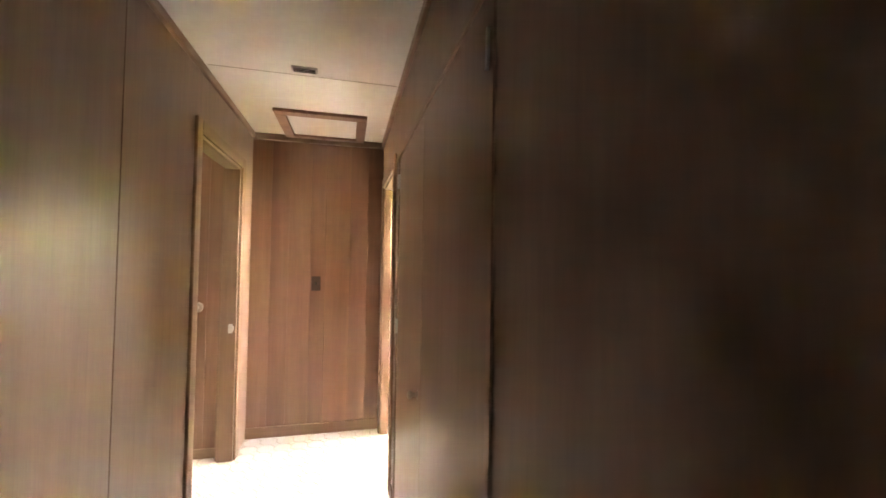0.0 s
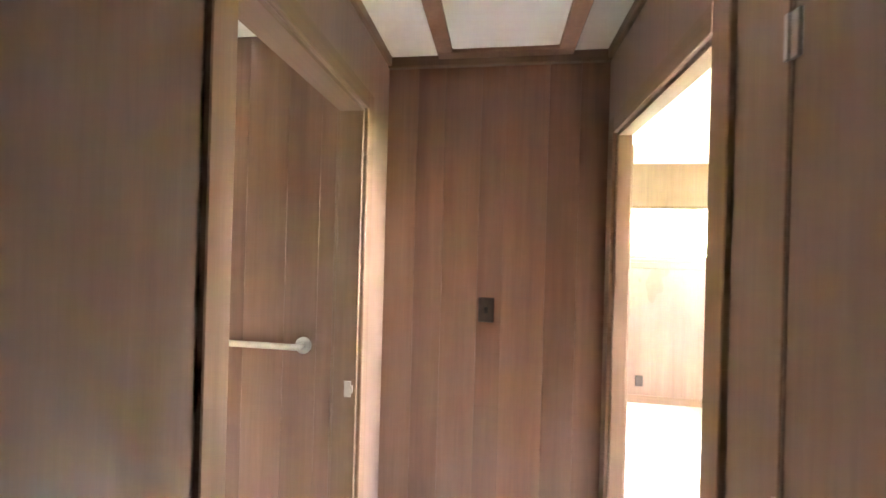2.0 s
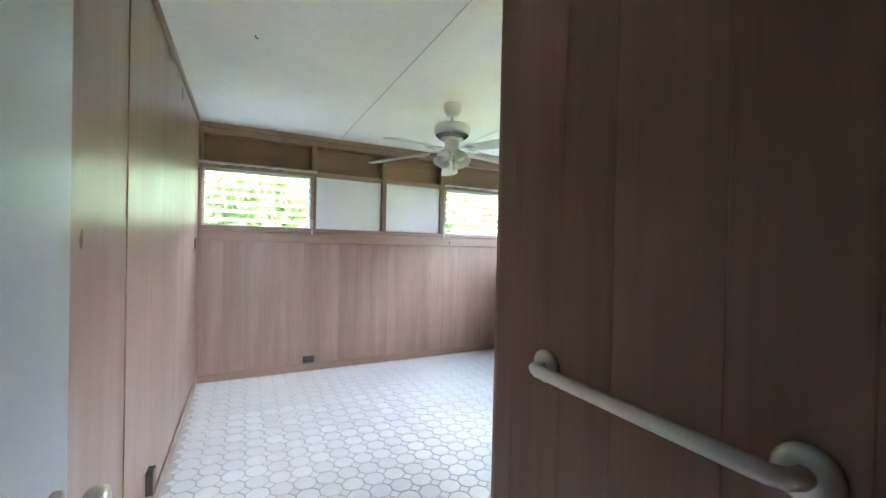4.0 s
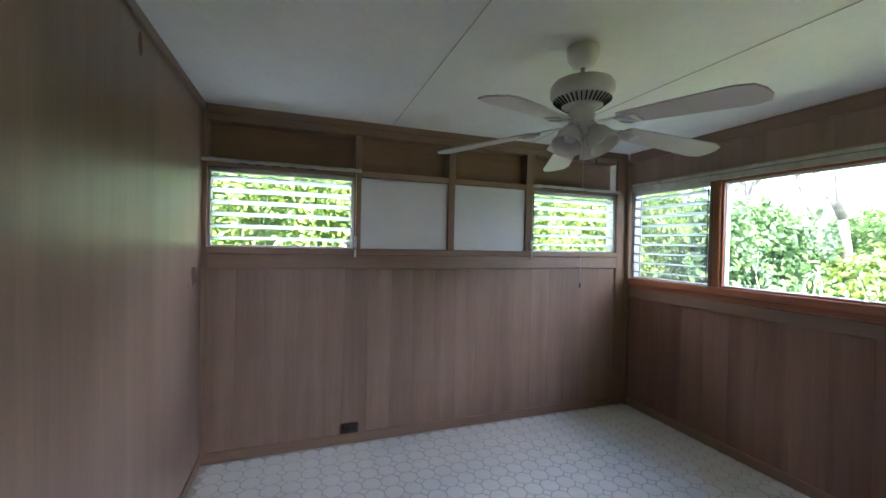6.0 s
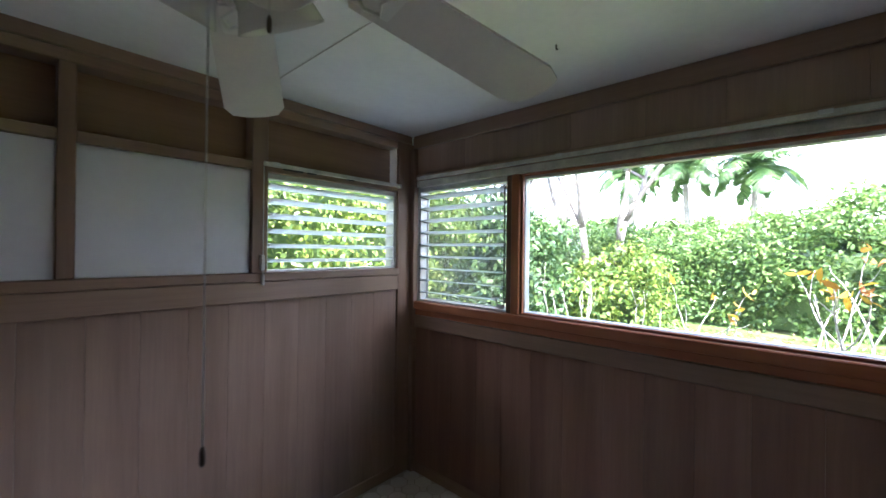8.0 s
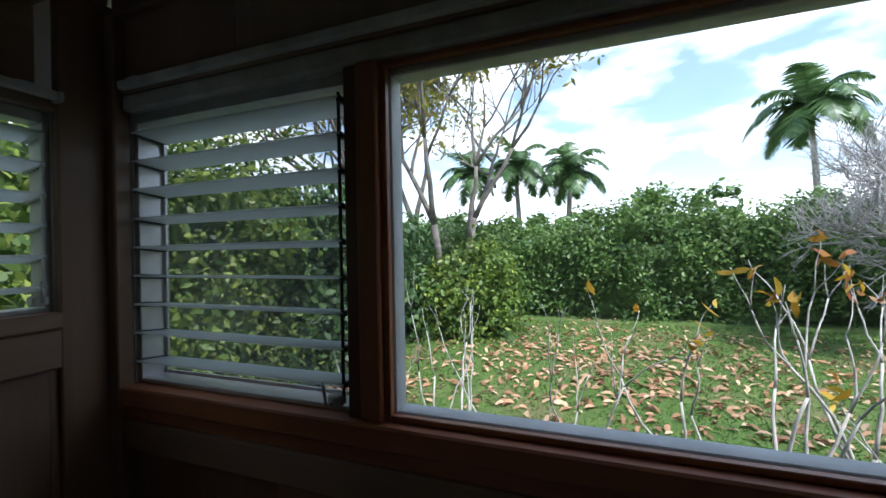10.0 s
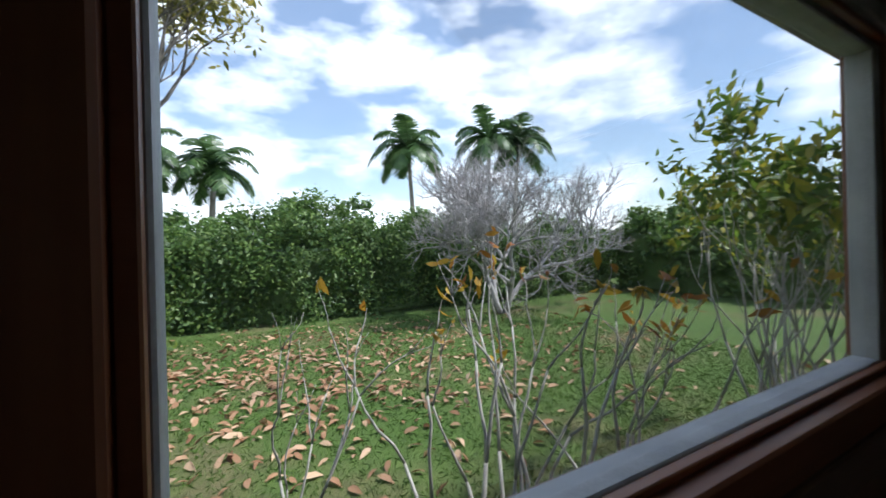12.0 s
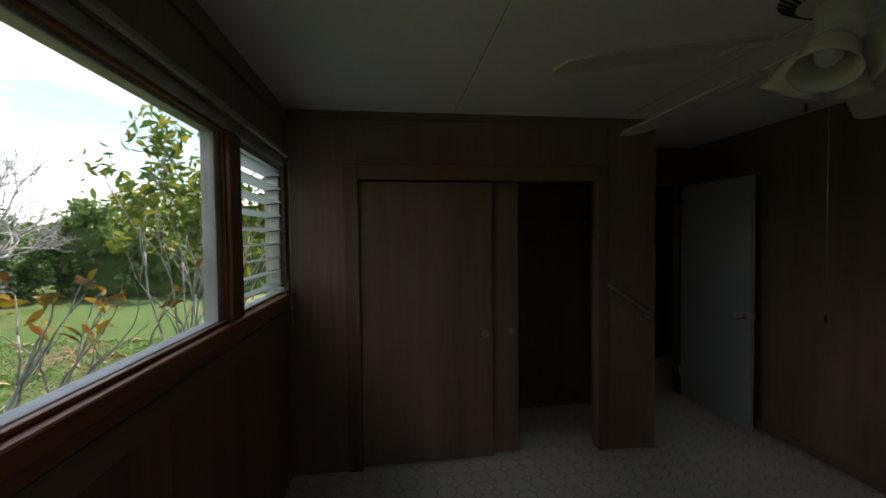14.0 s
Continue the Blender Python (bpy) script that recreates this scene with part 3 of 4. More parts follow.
part("glazing_bead", boxes((XE + 0.002, EP[0], EZ0, XE + 0.021, EP[0] - 0.016, EZ1 - 0.001), (XE + 0.002, EP[1] + 0.016, EZ0, XE + 0.021, EP[1], EZ1 - 0.001), (XE + 0.002, EP[0] - 0.016, EZ0, XE + 0.021, EP[1] + 0.016, EZ0 + 0.013), (XE + 0.002, EP[0] - 0.016, EZ1 - 0.016, XE + 0.021, EP[1] + 0.016, EZ1 - 0.001), bevel=0.002), REDWOOD_Y, w4, "reddish wooden glazing bead")

w6 = tagged(part("window_6", boxes((XE - 0.01, SWY[0], SWZ[0], XE + 0.06, SWY[0] - 0.03, SWZ[1]), (XE - 0.01, SWY[1], SWZ[0], XE + 0.06, SWY[1] + 0.03, SWZ[1]), (XE - 0.01, SWY[0] - 0.03, SWZ[0], XE + 0.06, SWY[1] + 0.03, SWZ[0] + 0.03), (XE - 0.01, SWY[0] - 0.03, SWZ[1] - 0.03, XE + 0.06, SWY[1] + 0.03, SWZ[1]), (XE + 0.0, SWY[0] - 0.24, SWZ[0] + 0.03, XE + 0.05, SWY[0] - 0.27, SWZ[1] - 0.03), bevel=0.002), TRIM_Y), "high wooden framed window in bright daylight", "window", kind="structure")
p6 = part("pane", boxes((XE + 0.02, SWY[0] - 0.03, SWZ[0] + 0.03, XE + 0.024, SWY[1] + 0.03, SWZ[1] - 0.03)), GLASS, w6)
p6.visible_shadow = False
run("sill_south_room", (XE - 0.04, SWY[1] - 0.05, SWZ[0] - 0.035, XE - 0.001, SWY[0] + 0.05, SWZ[0] - 0.002), TRIM_Y, "wooden window sill")
run("apron_south_room", (XE - 0.02, SWY[1] - 0.05, SWZ[0] - 0.10, XE - 0.001, SWY[0] + 0.05, SWZ[0] - 0.037), TRIM_Y, "wooden apron board")


# ---- doors ----
def slab(name, m, w, h, mat, label, group=""):
    """Door leaf from the hinge along +x, room side towards -y."""
    d = thing(name, label, "door", m, group)
    part("leaf", boxes((0, -0.018, 0.012, w, 0.018, h), bevel=0.003), mat, d)
    return d


def lever(d, w, z=0.915):
    k = part("knob", lathe([(0.030, 0.0), (0.030, 0.006), (0.012, 0.010), (0.011, 0.032), (0.024, 0.040), (0.028, 0.052), (0.024, 0.064), (0.010, 0.068)], 20), STEEL, d, "steel door knob", pose(w - 0.065, -0.018, z, 90))
    part("knob", lathe([(0.030, 0.0), (0.030, 0.006), (0.012, 0.010), (0.011, 0.032), (0.024, 0.040), (0.028, 0.052), (0.024, 0.064), (0.010, 0.068)], 20), STEEL, d, "steel door knob", pose(w - 0.065, 0.018, z, -90))
    part("latch_plate", boxes((w - 0.002, -0.012, z - 0.03, w + 0.002, 0.012, z + 0.03)), STEEL, d)


# bedroom door, swung open against the west wall
bd = slab("bedroom_door", Matrix.Translation((0.128, YH + 0.135, 0)) @ pose(0, 0, 0, 0, 0, 90.5), 0.74, 2.02, DOORPAINT, "pale painted flush door standing open by the wall")
lever(bd, 0.74)
for z in (0.25, 1.80):
    part("hinge", boxes((-0.012, -0.024, z - 0.045, 0.012, -0.0185, z + 0.045), bevel=0.001), STEEL, bd)
sp = thing("strike_plate", "small steel strike plate on the door lining", "strike plate", pose(D1[1] - 0.0145, YH + 0.035, 0.915))
part("plate", boxes((-0.003, -0.014, -0.032, 0, 0.014, 0.032), bevel=0.0008), STEEL, sp)
part("lip", boxes((-0.006, -0.022, -0.016, -0.001, -0.0145, 0.016), bevel=0.001), STEEL, sp)

# hall closet double doors
hw = (D3[1] - D3[0]) / 2 - 0.001
for i, (x, ang, fl) in enumerate(((D3[1] - 0.0004, 180, 1), (D3[0] + 0.0004, 0, -1))):
    d = slab("closet_door", Matrix.Translation((x, YR - 0.019, 0)) @ pose(0, 0, 0, 0, 0, ang), hw, 1.997, VENEER, "smooth tan flush closet door, closed", "hall closet doors")
    s = -1 if ang == 180 else 1
    for z in (1.04, 1.86) if i == 0 else (0.25, 1.86):
        part("hinge", boxes((0.002, s * 0.018, z - 0.04, 0.022, s * 0.026, z + 0.04), (-0.004, s * 0.02, z - 0.04, 0.006, s * 0.031, z + 0.04), bevel=0.001), ALU, d)
    if i == 0:
        part("knob", lathe([(0.018, 0.0), (0.008, 0.006), (0.008, 0.02), (0.016, 0.026), (0.017, 0.036), (0.009, 0.041)], 18), STEEL, d, "small steel knob", pose(hw - 0.06, -0.018, 0.88, 90))

# door of the south room standing open inside, closet door by its window
sd = slab("room_door", Matrix.Translation((D2[1] + 0.09, YR - 0.081, 0)) @ pose(0, 0, 0, 0, 0, 0), 0.64, 1.97, TRIM_Z, "wooden flush door standing open")
lever(sd, 0.64, 0.93)
cd = slab("wardrobe_door", Matrix.Translation((XE - 0.03, YR - 0.13, 0)) @ pose(0, 0, 0, 0, 0, -90), 0.56, 1.95, BOARD, "brown wooden door beside the window")
part("knob", lathe([(0.018, 0.0), (0.008, 0.006), (0.008, 0.02), (0.016, 0.026), (0.017, 0.036), (0.009, 0.041)], 18), STEEL, cd, "small steel knob", pose(0.50, -0.018, 0.93, 90))

# bedroom closet sliding doors
for (a, b, y, px, lab) in ((2.21, CX1 - 0.002, YS - 0.030, 2.262, "dark brown sliding closet door"), (2.01, CX1 - 0.25, YS - 0.066, 2.062, "dark brown sliding closet door behind the other")):
    s = thing("sliding_door", lab, "closet door", pose(a, y, 0), "bedroom closet doors")
    part("leaf", boxes((0, -0.014, 0.012, b - a, 0.014, CZ - 0.012), bevel=0.002), PANEL, s)
    part("finger_pull", lathe([(0.028, 0.0), (0.028, 0.004), (0.022, 0.004), (0.019, 0.0015)], 20), STEEL, s, "round steel finger pull", pose(px - a, 0.014, 0.885, -90))
part_rail = thing("closet_rail", "wooden clothes rail inside the closet", "rail", pose(1.092, -3.72, 1.68))
part("pole", tube([(0, 0, 0), (2.5, 0, 0)], 0.017, 12), TRIM_X, part_rail)


# ---- grab bars, switches, outlets, small fixtures ----
def grab_bar(m, length, label, flange=True):
    """Bar along +x, off its wall towards -y."""
    g = thing("grab_bar", label, "grab bar", m)
    pts = [(0, 0, 0), (0, -0.025, 0), (0.006, -0.038, 0), (0.02, -0.045, 0), (length - 0.02, -0.045, 0), (length - 0.006, -0.038, 0), (length, -0.025, 0), (length, 0, 0)]
    part("bar", tube(pts, 0.0135, 14), STEEL, g)
    for x in (0, length):
        part("flange", lathe([(0.036, 0.0), (0.036, 0.006), (0.030, 0.011), (0.016, 0.013)], 24), STEEL, g, at=pose(x, 0, 0, 90))
    return g


grab_bar(Matrix.Translation((XP, -3.535, 1.056)) @ pose(0, 0, 0, 0, 0, -90), 0.455, "brushed steel grab bar level on the boarded partition")
grab_bar(Matrix.Translation((1.045, YS, 0.985)) @ pose(0, 0, 0, 0, 0, 180) @ pose(0, 0, 0, 0, -145), 0.37, "steel grab bar sloping across the partition end")

sw = thing("light_switch", "dark bronze switch plate on the boarded end wall", "light switch", pose(XH, -4.76, 1.207))
part("plate", boxes((-0.007, -0.036, -0.058, 0, 0.036, 0.058), bevel=0.003), BRONZE, sw)
part("toggle", boxes((-0.016, -0.008, -0.014, -0.007, 0.008, 0.014), bevel=0.002), BLACK, sw)
ou = thing("outlet", "dark brown surface outlet just above the skirting", "outlet", pose(0.985, 0, 0.118))
part("cover", boxes((-0.058, -0.030, -0.034, 0.058, 0, 0.034), bevel=0.005), BRONZE, ou)
for x in (-0.026, 0.026):
    part("socket", lathe([(0.015, 0), (0.015, 0.003), (0.012, 0.003)], 14), BLACK, ou, at=pose(x, -0.030, 0, 90))
o2 = thing("outlet", "small dark outlet low on the west wall", "outlet", pose(0.0, -2.0, 0.2))
part("cover", boxes((0, -0.035, -0.055, 0.03, 0.035, 0.055), bevel=0.004), BRONZE, o2)
o3 = thing("outlet", "small brass outlet low on the wall", "outlet", pose(XE, -6.25, 0.22))
part("cover", boxes((-0.006, -0.035, -0.055, 0, 0.035, 0.055), bevel=0.003), BRONZE, o3)

# attic hatch in the hall ceiling
hx0, hx1, hy0, hy1 = 0.63, 1.222, -5.12, -4.508
ht = thing("attic_hatch", "white ceiling hatch in a dark wooden frame", "hatch", pose(0, 0, H))
part("frame", boxes((hx0, hy0, -0.022, hx0 + 0.075, hy1, 0), (hx1 - 0.06, hy0, -0.022, hx1, hy1, 0), (hx0 + 0.075, hy0, -0.022, hx1 - 0.06, hy0 + 0.07, 0), (hx0 + 0.075, hy1 - 0.07, -0.022, hx1 - 0.06, hy1, 0), bevel=0.003), BOARD, ht)
part("lid", boxes((hx0 + 0.08, hy0 + 0.075, -0.008, hx1 - 0.065, hy1 - 0.075, 0.0)), WHITE, ht)
sm = thing("ceiling_vent", "small grey slotted vent in the hall ceiling", "vent", pose(0.02, -4.77, H))
part("frame", boxes((-0.026, -0.065, -0.010, 0.026, 0.065, 0), bevel=0.003), STOPGREY, sm)
# Dark bars on the face stand in for the shade inside the slots.
for i in range(3):
    part("slot_shade", boxes((-0.020 + i * 0.016, -0.055, -0.013, -0.012 + i * 0.016, 0.055, -0.0102)), DARKHOLE, sm)
for x, y in ((3.05, -1.38), (0.42, -1.9)):
    ck = thing("ceiling_hook", "tiny dark hook in the ceiling", "hook", pose(x, y, H))
    part("hook", tube([(0, 0, 0), (0, 0, -0.012), (0.006, 0, -0.018), (0.012, 0, -0.014)], 0.003, 6), BLACK, ck)


# curtain tracks, cords
def track(m, length, label, mat=OFFWHITE):
    t = thing("curtain_track", label, "curtain track", m)
    part("rail", boxes((0, -0.032, -0.011, length, -0.012, 0.011), bevel=0.002), mat, t)
    for i in range(max(2, int(length / 0.8) + 1)):
        x = 0.06 + (length - 0.12) * i / max(1, int(length / 0.8))
        part("bracket", boxes((x - 0.02, -0.034, -0.004, x + 0.02, 0.0, 0.014), bevel=0.002), ALU, t)
    part("end_cap", boxes((length, -0.035, -0.014, length + 0.012, 0.0, 0.012), bevel=0.002), mat, t)
    return t


t1 = track(pose(0.0, -0.010, 2.030), 1.02, "white curtain track over the louvre window")
t2 = track(pose(2.50, -0.010, 2.026), 0.93, "white curtain track over the corner louvre window")
for tr_, xs in ((t1, (0.22, 0.32, 0.42, 0.52, 0.66)), (t2, (0.1, 0.16, 0.24, 0.5))):
    for x in xs:
        part("glider", boxes((x, -0.030, -0.02, x + 0.055, -0.016, -0.0115), bevel=0.002), DARKHOLE, tr_)
track(Matrix.Translation((XE - 0.02, -0.10, 2.085)) @ EAST, 3.12, "long white curtain track over the garden window")
for nm, x, y, z0_, z1_ in (("pull_cord", XE - 0.045, -3.27, 1.06, 2.07), ("pull_cord", 0.995, -0.03, 1.42, 2.01), ("pull_cord", 2.50, -0.03, 1.42, 2.01)):
    cdd = thing(nm, "thin white curtain cord with a tassel", "cord", pose(x, y, z0_))
    part("cord", tube([(0, 0, 0), (0, 0, (z1_ - z0_))], 0.0025, 6), OFFWHITE, cdd)
    part("tassel", lathe([(0.005, 0.03), (0.009, 0.02), (0.010, -0.02), (0.006, -0.028)], 10), OFFWHITE, cdd)
    part("guide", boxes((-0.010, -0.004, 0.05, 0.010, 0.02, 0.13), bevel=0.003), OFFWHITE, cdd)


# ---- ceiling fan ----
def fan(m, first):
    f = thing("ceiling_fan", "white five-blade ceiling fan with frosted tulip lights", "ceiling fan", m)
    part("canopy", lathe([(0.070, 0.0), (0.072, -0.02), (0.066, -0.055), (0.045, -0.085), (0.020, -0.092)], 28), FANWHITE, f)
    part("downrod", lathe([(0.013, -0.085), (0.013, -0.15)], 14), FANWHITE, f)
    mo = part("motor", lathe([(0.028, -0.140), (0.085, -0.146), (0.128, -0.160), (0.140, -0.18), (0.140, -0.215), (0.132, -0.23), (0.088, -0.263), (0.055, -0.275)], 36), FANWHITE, f)
    # Solid dark pieces imitate the shaded openings round the motor housing.
    slot = as_mesh(boxes((0.102, -0.003, -0.0035, 0.146, 0.003, 0.0035)), "vent_shade")
    for i in range(36):
        part("vent_shade", slot, DARKHOLE, mo, at=pose(0, 0, 0, 0, 0, i * 10) @ Matrix.Translation((0.110, 0, -0.2475)) @ Matrix.Rotation(radians(-37.3), 4, "Y") @ Matrix.Translation((-0.127, 0, 0)))
    part("switch_housing", lathe([(0.048, -0.270), (0.056, -0.28), (0.056, -0.345), (0.042, -0.375), (0.02, -0.382)], 28), FANWHITE, f)
    # blade outline: narrow root, wide tip with cut corners
    out = ((0.215, -0.055), (0.640, -0.078), (0.690, -0.062), (0.706, -0.022), (0.706, 0.022), (0.690, 0.062), (0.640, 0.078), (0.215, 0.055), (0.20, 0.03), (0.20, -0.03))
    bm = bmesh.new()
    lo = [bm.verts.new((x, y, -0.003)) for x, y in out]
    hi = [bm.verts.new((x, y, 0.003)) for x, y in out]
    bm.faces.new(hi), bm.faces.new(lo[::-1])
    for i in range(len(out)):
        j = (i + 1) % len(out)
        bm.faces.new((lo[i], lo[j], hi[j], hi[i]))
    blade = as_mesh(bm, "blade")
    iron = as_mesh(boxes((0.085, -0.012, 0.0, 0.20, 0.012, 0.006), (0.195, -0.035, -0.012, 0.285, 0.035, -0.0045), (0.185, -0.02, -0.012, 0.2, 0.02, 0.006), bevel=0.003, seg=2), "iron")
    curl = tube([(0.20, 0.0, -0.013), (0.23, 0.03, -0.014), (0.262, 0.024, -0.014), (0.25, 0.0, -0.014), (0.262, -0.024, -0.014), (0.23, -0.03, -0.014), (0.20, 0.0, -0.013)], 0.004, 6)
    for i in range(5):
        q = pose(0, 0, 0, 0, 0, first + 72 * i) @ Matrix.Translation((0, 0, -0.345)) @ Matrix.Rotation(radians(6), 4, "Y")
        b = part("blade", blade, FANBLADE, f, at=q @ pose(0, 0, 0, -9))
        ir = part("blade_iron", iron, FANWHITE, f, at=q @ Matrix.Translation((0, 0, 0.0)) @ pose(0, 0, 0, -9))
        part("scroll", curl, FANWHITE, ir)
    shade_bm = lathe([(0.020, 0.0), (0.026, -0.012), (0.045, -0.035), (0.056, -0.062), (0.057, -0.085), (0.068, -0.115), (0.065, -0.115), (0.054, -0.085), (0.052, -0.062), (0.04, -0.036), (0.02, -0.014)], 24, False)
    shade = as_mesh(shade_bm, "shade")
    for i in range(4):
        q = pose(0, 0, -0.35, 0, 0, 20 + 90 * i) @ Matrix.Translation((0.048, 0, 0)) @ Matrix.Rotation(radians(-30), 4, "Y")
        arm = part("light_arm", lathe([(0.016, 0.01), (0.022, -0.004), (0.023, -0.022), (0.016, -0.03)], 16), FANWHITE, f, at=q)
        part("shade", shade, FROST, arm, "frosted ribbed glass tulip shade", at=Matrix.Translation((0, 0, -0.012)))
        part("bulb", lathe([(0.012, -0.03), (0.024, -0.055), (0.028, -0.075), (0.02, -0.095), (0.006, -0.102)], 16), WHITE, arm)
    for x, y, zb in ((-0.03, -0.055, -1.07), (0.045, -0.05, -0.52)):
        c = part("pull_chain", tube([(x, y, -0.38), (x, y, zb)], 0.0009, 5), STEEL, f)
        part("chain_bob", lathe([(0.0015, zb + 0.02), (0.0035, zb + 0.014), (0.0035, zb), (0.0015, zb - 0.004)], 10), BRONZE, c, at=pose(x, y, 0))
    return f


fan(pose(1.80, -1.515, H), -80)

# ---- garden ----
G = -0.35
rng = np.random.default_rng(5)


def ground_mesh():
    bm = bmesh.new()
    bmesh.ops.create_grid(bm, x_segments=2, y_segments=2, size=900)
    return bm


structure("ground", ground_mesh(), LAWN, "green lawn strewn with fallen leaves", "ground").location = (0, 0, G)


def scatter(name, centres, size, mat, normals=None, aspect=0.5, fold=0.15):
    """Many small leaves, each a folded blade of six points, as one mesh."""
    n = len(centres)
    sz = size * rng.uniform(0.6, 1.3, (n, 1))
    a = rng.normal(size=(n, 3))
    if normals is not None:
        a = a - normals * (a * normals).sum(1, keepdims=True)
    a /= np.linalg.norm(a, axis=1, keepdims=True)
    t = rng.normal(size=(n, 3))
    b = np.cross(a, t) if normals is None else np.cross(normals, a)
    b /= np.linalg.norm(b, axis=1, keepdims=True)
    c = np.cross(a, b)
    w, f = b * sz * aspect, c * sz * fold
    v = np.stack([centres - a * sz, centres - a * sz * 0.4 + w * 0.85 + f, centres + a * sz * 0.25 + w * 0.8 + f, centres + a * sz - f * 0.6,
                  centres + a * sz * 0.25 - w * 0.8 + f, centres - a * sz * 0.4 - w * 0.85 + f], 1).reshape(-1, 3)
    me = bpy.data.meshes.new(name)
    me.vertices.add(6 * n), me.loops.add(6 * n), me.polygons.add(n)
    me.vertices.foreach_set("co", v.astype(np.float32).ravel())
    me.loops.foreach_set("vertex_index", np.arange(6 * n, dtype=np.int32))
    me.polygons.foreach_set("loop_start", np.arange(0, 6 * n, 6, dtype=np.int32))
    me.update(calc_edges=True)
    me.materials.append(mat)
    return me


def hedge(name, x0, x1, y0, y1, h, count, size, mat, label, lump=0.35, category="hedge"):
    """A clipped hedge: an uneven core, dark to stand for inner shade, and leaves gathered in clumps on its faces."""
    hd = thing(name, label, category, pose(0, 0, G))
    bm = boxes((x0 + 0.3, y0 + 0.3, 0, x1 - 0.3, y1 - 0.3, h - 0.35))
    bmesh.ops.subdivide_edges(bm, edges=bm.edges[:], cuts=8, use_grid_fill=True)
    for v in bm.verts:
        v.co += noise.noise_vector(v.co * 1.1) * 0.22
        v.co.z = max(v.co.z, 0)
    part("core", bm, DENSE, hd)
    clumps = count // 60
    dx, dy = x1 - x0, y1 - y0
    per = np.array([dy * h, dy * h, dx * h, dx * h, dx * dy])
    face = rng.choice(5, clumps, p=per / per.sum())
    u, w = rng.random(clumps), rng.random(clumps)
    c = np.zeros((clumps, 3))
    c[:, 0] = np.where(face == 0, x0, np.where(face == 1, x1, x0 + u * dx))
    c[:, 1] = np.where(face == 2, y0, np.where(face == 3, y1, y0 + (w if 0 else np.where(face == 4, w, u)) * dy))
    c[:, 2] = np.where(face == 4, h, w ** 0.8 * h)
    wob = np.array([noise.noise(Vector(p) * 0.45) + 0.5 * noise.noise(Vector(p) * 1.3) for p in c])
    top = c[:, 2] > h * 0.8
    c[:, 2] += np.where(top, wob * lump * 1.6, 0)
    c += (rng.normal(size=c.shape)) * 0.10
    mid = np.array([(x0 + x1) / 2, (y0 + y1) / 2, 0])
    out = np.zeros_like(c)
    out[face == 0, 0], out[face == 1, 0], out[face == 2, 1], out[face == 3, 1], out[face == 4, 2] = -1, 1, -1, 1, 1
    c += out * wob[:, None] * lump
    pts = (c[:, None, :] + rng.normal(size=(clumps, 60, 3)) * np.array([0.17, 0.17, 0.15])).reshape(-1, 3)
    pts[:, 2] = np.maximum(pts[:, 2], 0.02)
    nr = np.repeat(out, 60, 0) + rng.normal(size=pts.shape) * 0.8 + np.array([0, 0, 0.5])
    nr /= np.linalg.norm(nr, axis=1, keepdims=True)
    part("foliage", scatter("foliage", pts, size, mat, nr), None, hd)
    return hd


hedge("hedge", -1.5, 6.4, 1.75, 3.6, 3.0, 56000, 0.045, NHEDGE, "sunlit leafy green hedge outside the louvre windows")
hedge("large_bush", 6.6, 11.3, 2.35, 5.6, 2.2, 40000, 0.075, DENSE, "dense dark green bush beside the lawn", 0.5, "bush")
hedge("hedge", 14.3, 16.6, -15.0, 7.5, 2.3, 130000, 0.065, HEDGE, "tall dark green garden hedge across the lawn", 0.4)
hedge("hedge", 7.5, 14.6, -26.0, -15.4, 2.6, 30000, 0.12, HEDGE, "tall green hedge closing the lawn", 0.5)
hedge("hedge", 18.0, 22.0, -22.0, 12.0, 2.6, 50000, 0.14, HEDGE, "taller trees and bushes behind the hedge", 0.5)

hedge("small_bush", 11.0, 12.7, 0.7, 2.7, 1.35, 9000, 0.07, NHEDGE, "light green bush round the foot of the sparse tree", 0.45, "bush")


def grow(base, direction, length, radius, depth, spread, tubes, tips, up=0.25, shrink=0.72, kids=(2, 3), sides=6, bend=0.22, rs=None):
    """Limbs that fork and taper; gathers tubes, and the ends of the twigs."""
    rs = rs or random
    pts, p, d = [base.copy()], base.copy(), direction.normalized()
    seg = 4
    for i in range(seg):
        d = (d + Vector((rs.uniform(-1, 1), rs.uniform(-1, 1), rs.uniform(-1, 1) + up)) * bend).normalized()
        p = p + d * (length / seg)
        pts.append(p.copy())
    end = radius * (0.62 if depth else 0.35)
    tubes.append(tube_data(pts, [radius + (end - radius) * i / seg for i in range(seg + 1)], max(4, sides)))
    if depth == 0:
        tips.append((pts[-1], d))
        tips.append((pts[-2], d))
        return
    for k in range(rs.randint(*kids)):
        a = Vector((rs.uniform(-1, 1), rs.uniform(-1, 1), rs.uniform(-0.5, 1)))
        grow(pts[-1] if k < 2 else pts[-2], d + a * spread, length * shrink * rs.uniform(0.8, 1.15), end, depth - 1, spread, tubes, tips, up, shrink, kids, sides - 1, bend, rs)


def leaves_at(tips, per, spread, size, mat, name="leaves", aspect=0.4):
    c = np.array([tuple(p) for p, d in tips])
    pts = np.repeat(c, per, 0) + rng.normal(size=(len(c) * per, 3)) * spread
    return scatter(name, pts, size, mat, None, aspect, 0.2)


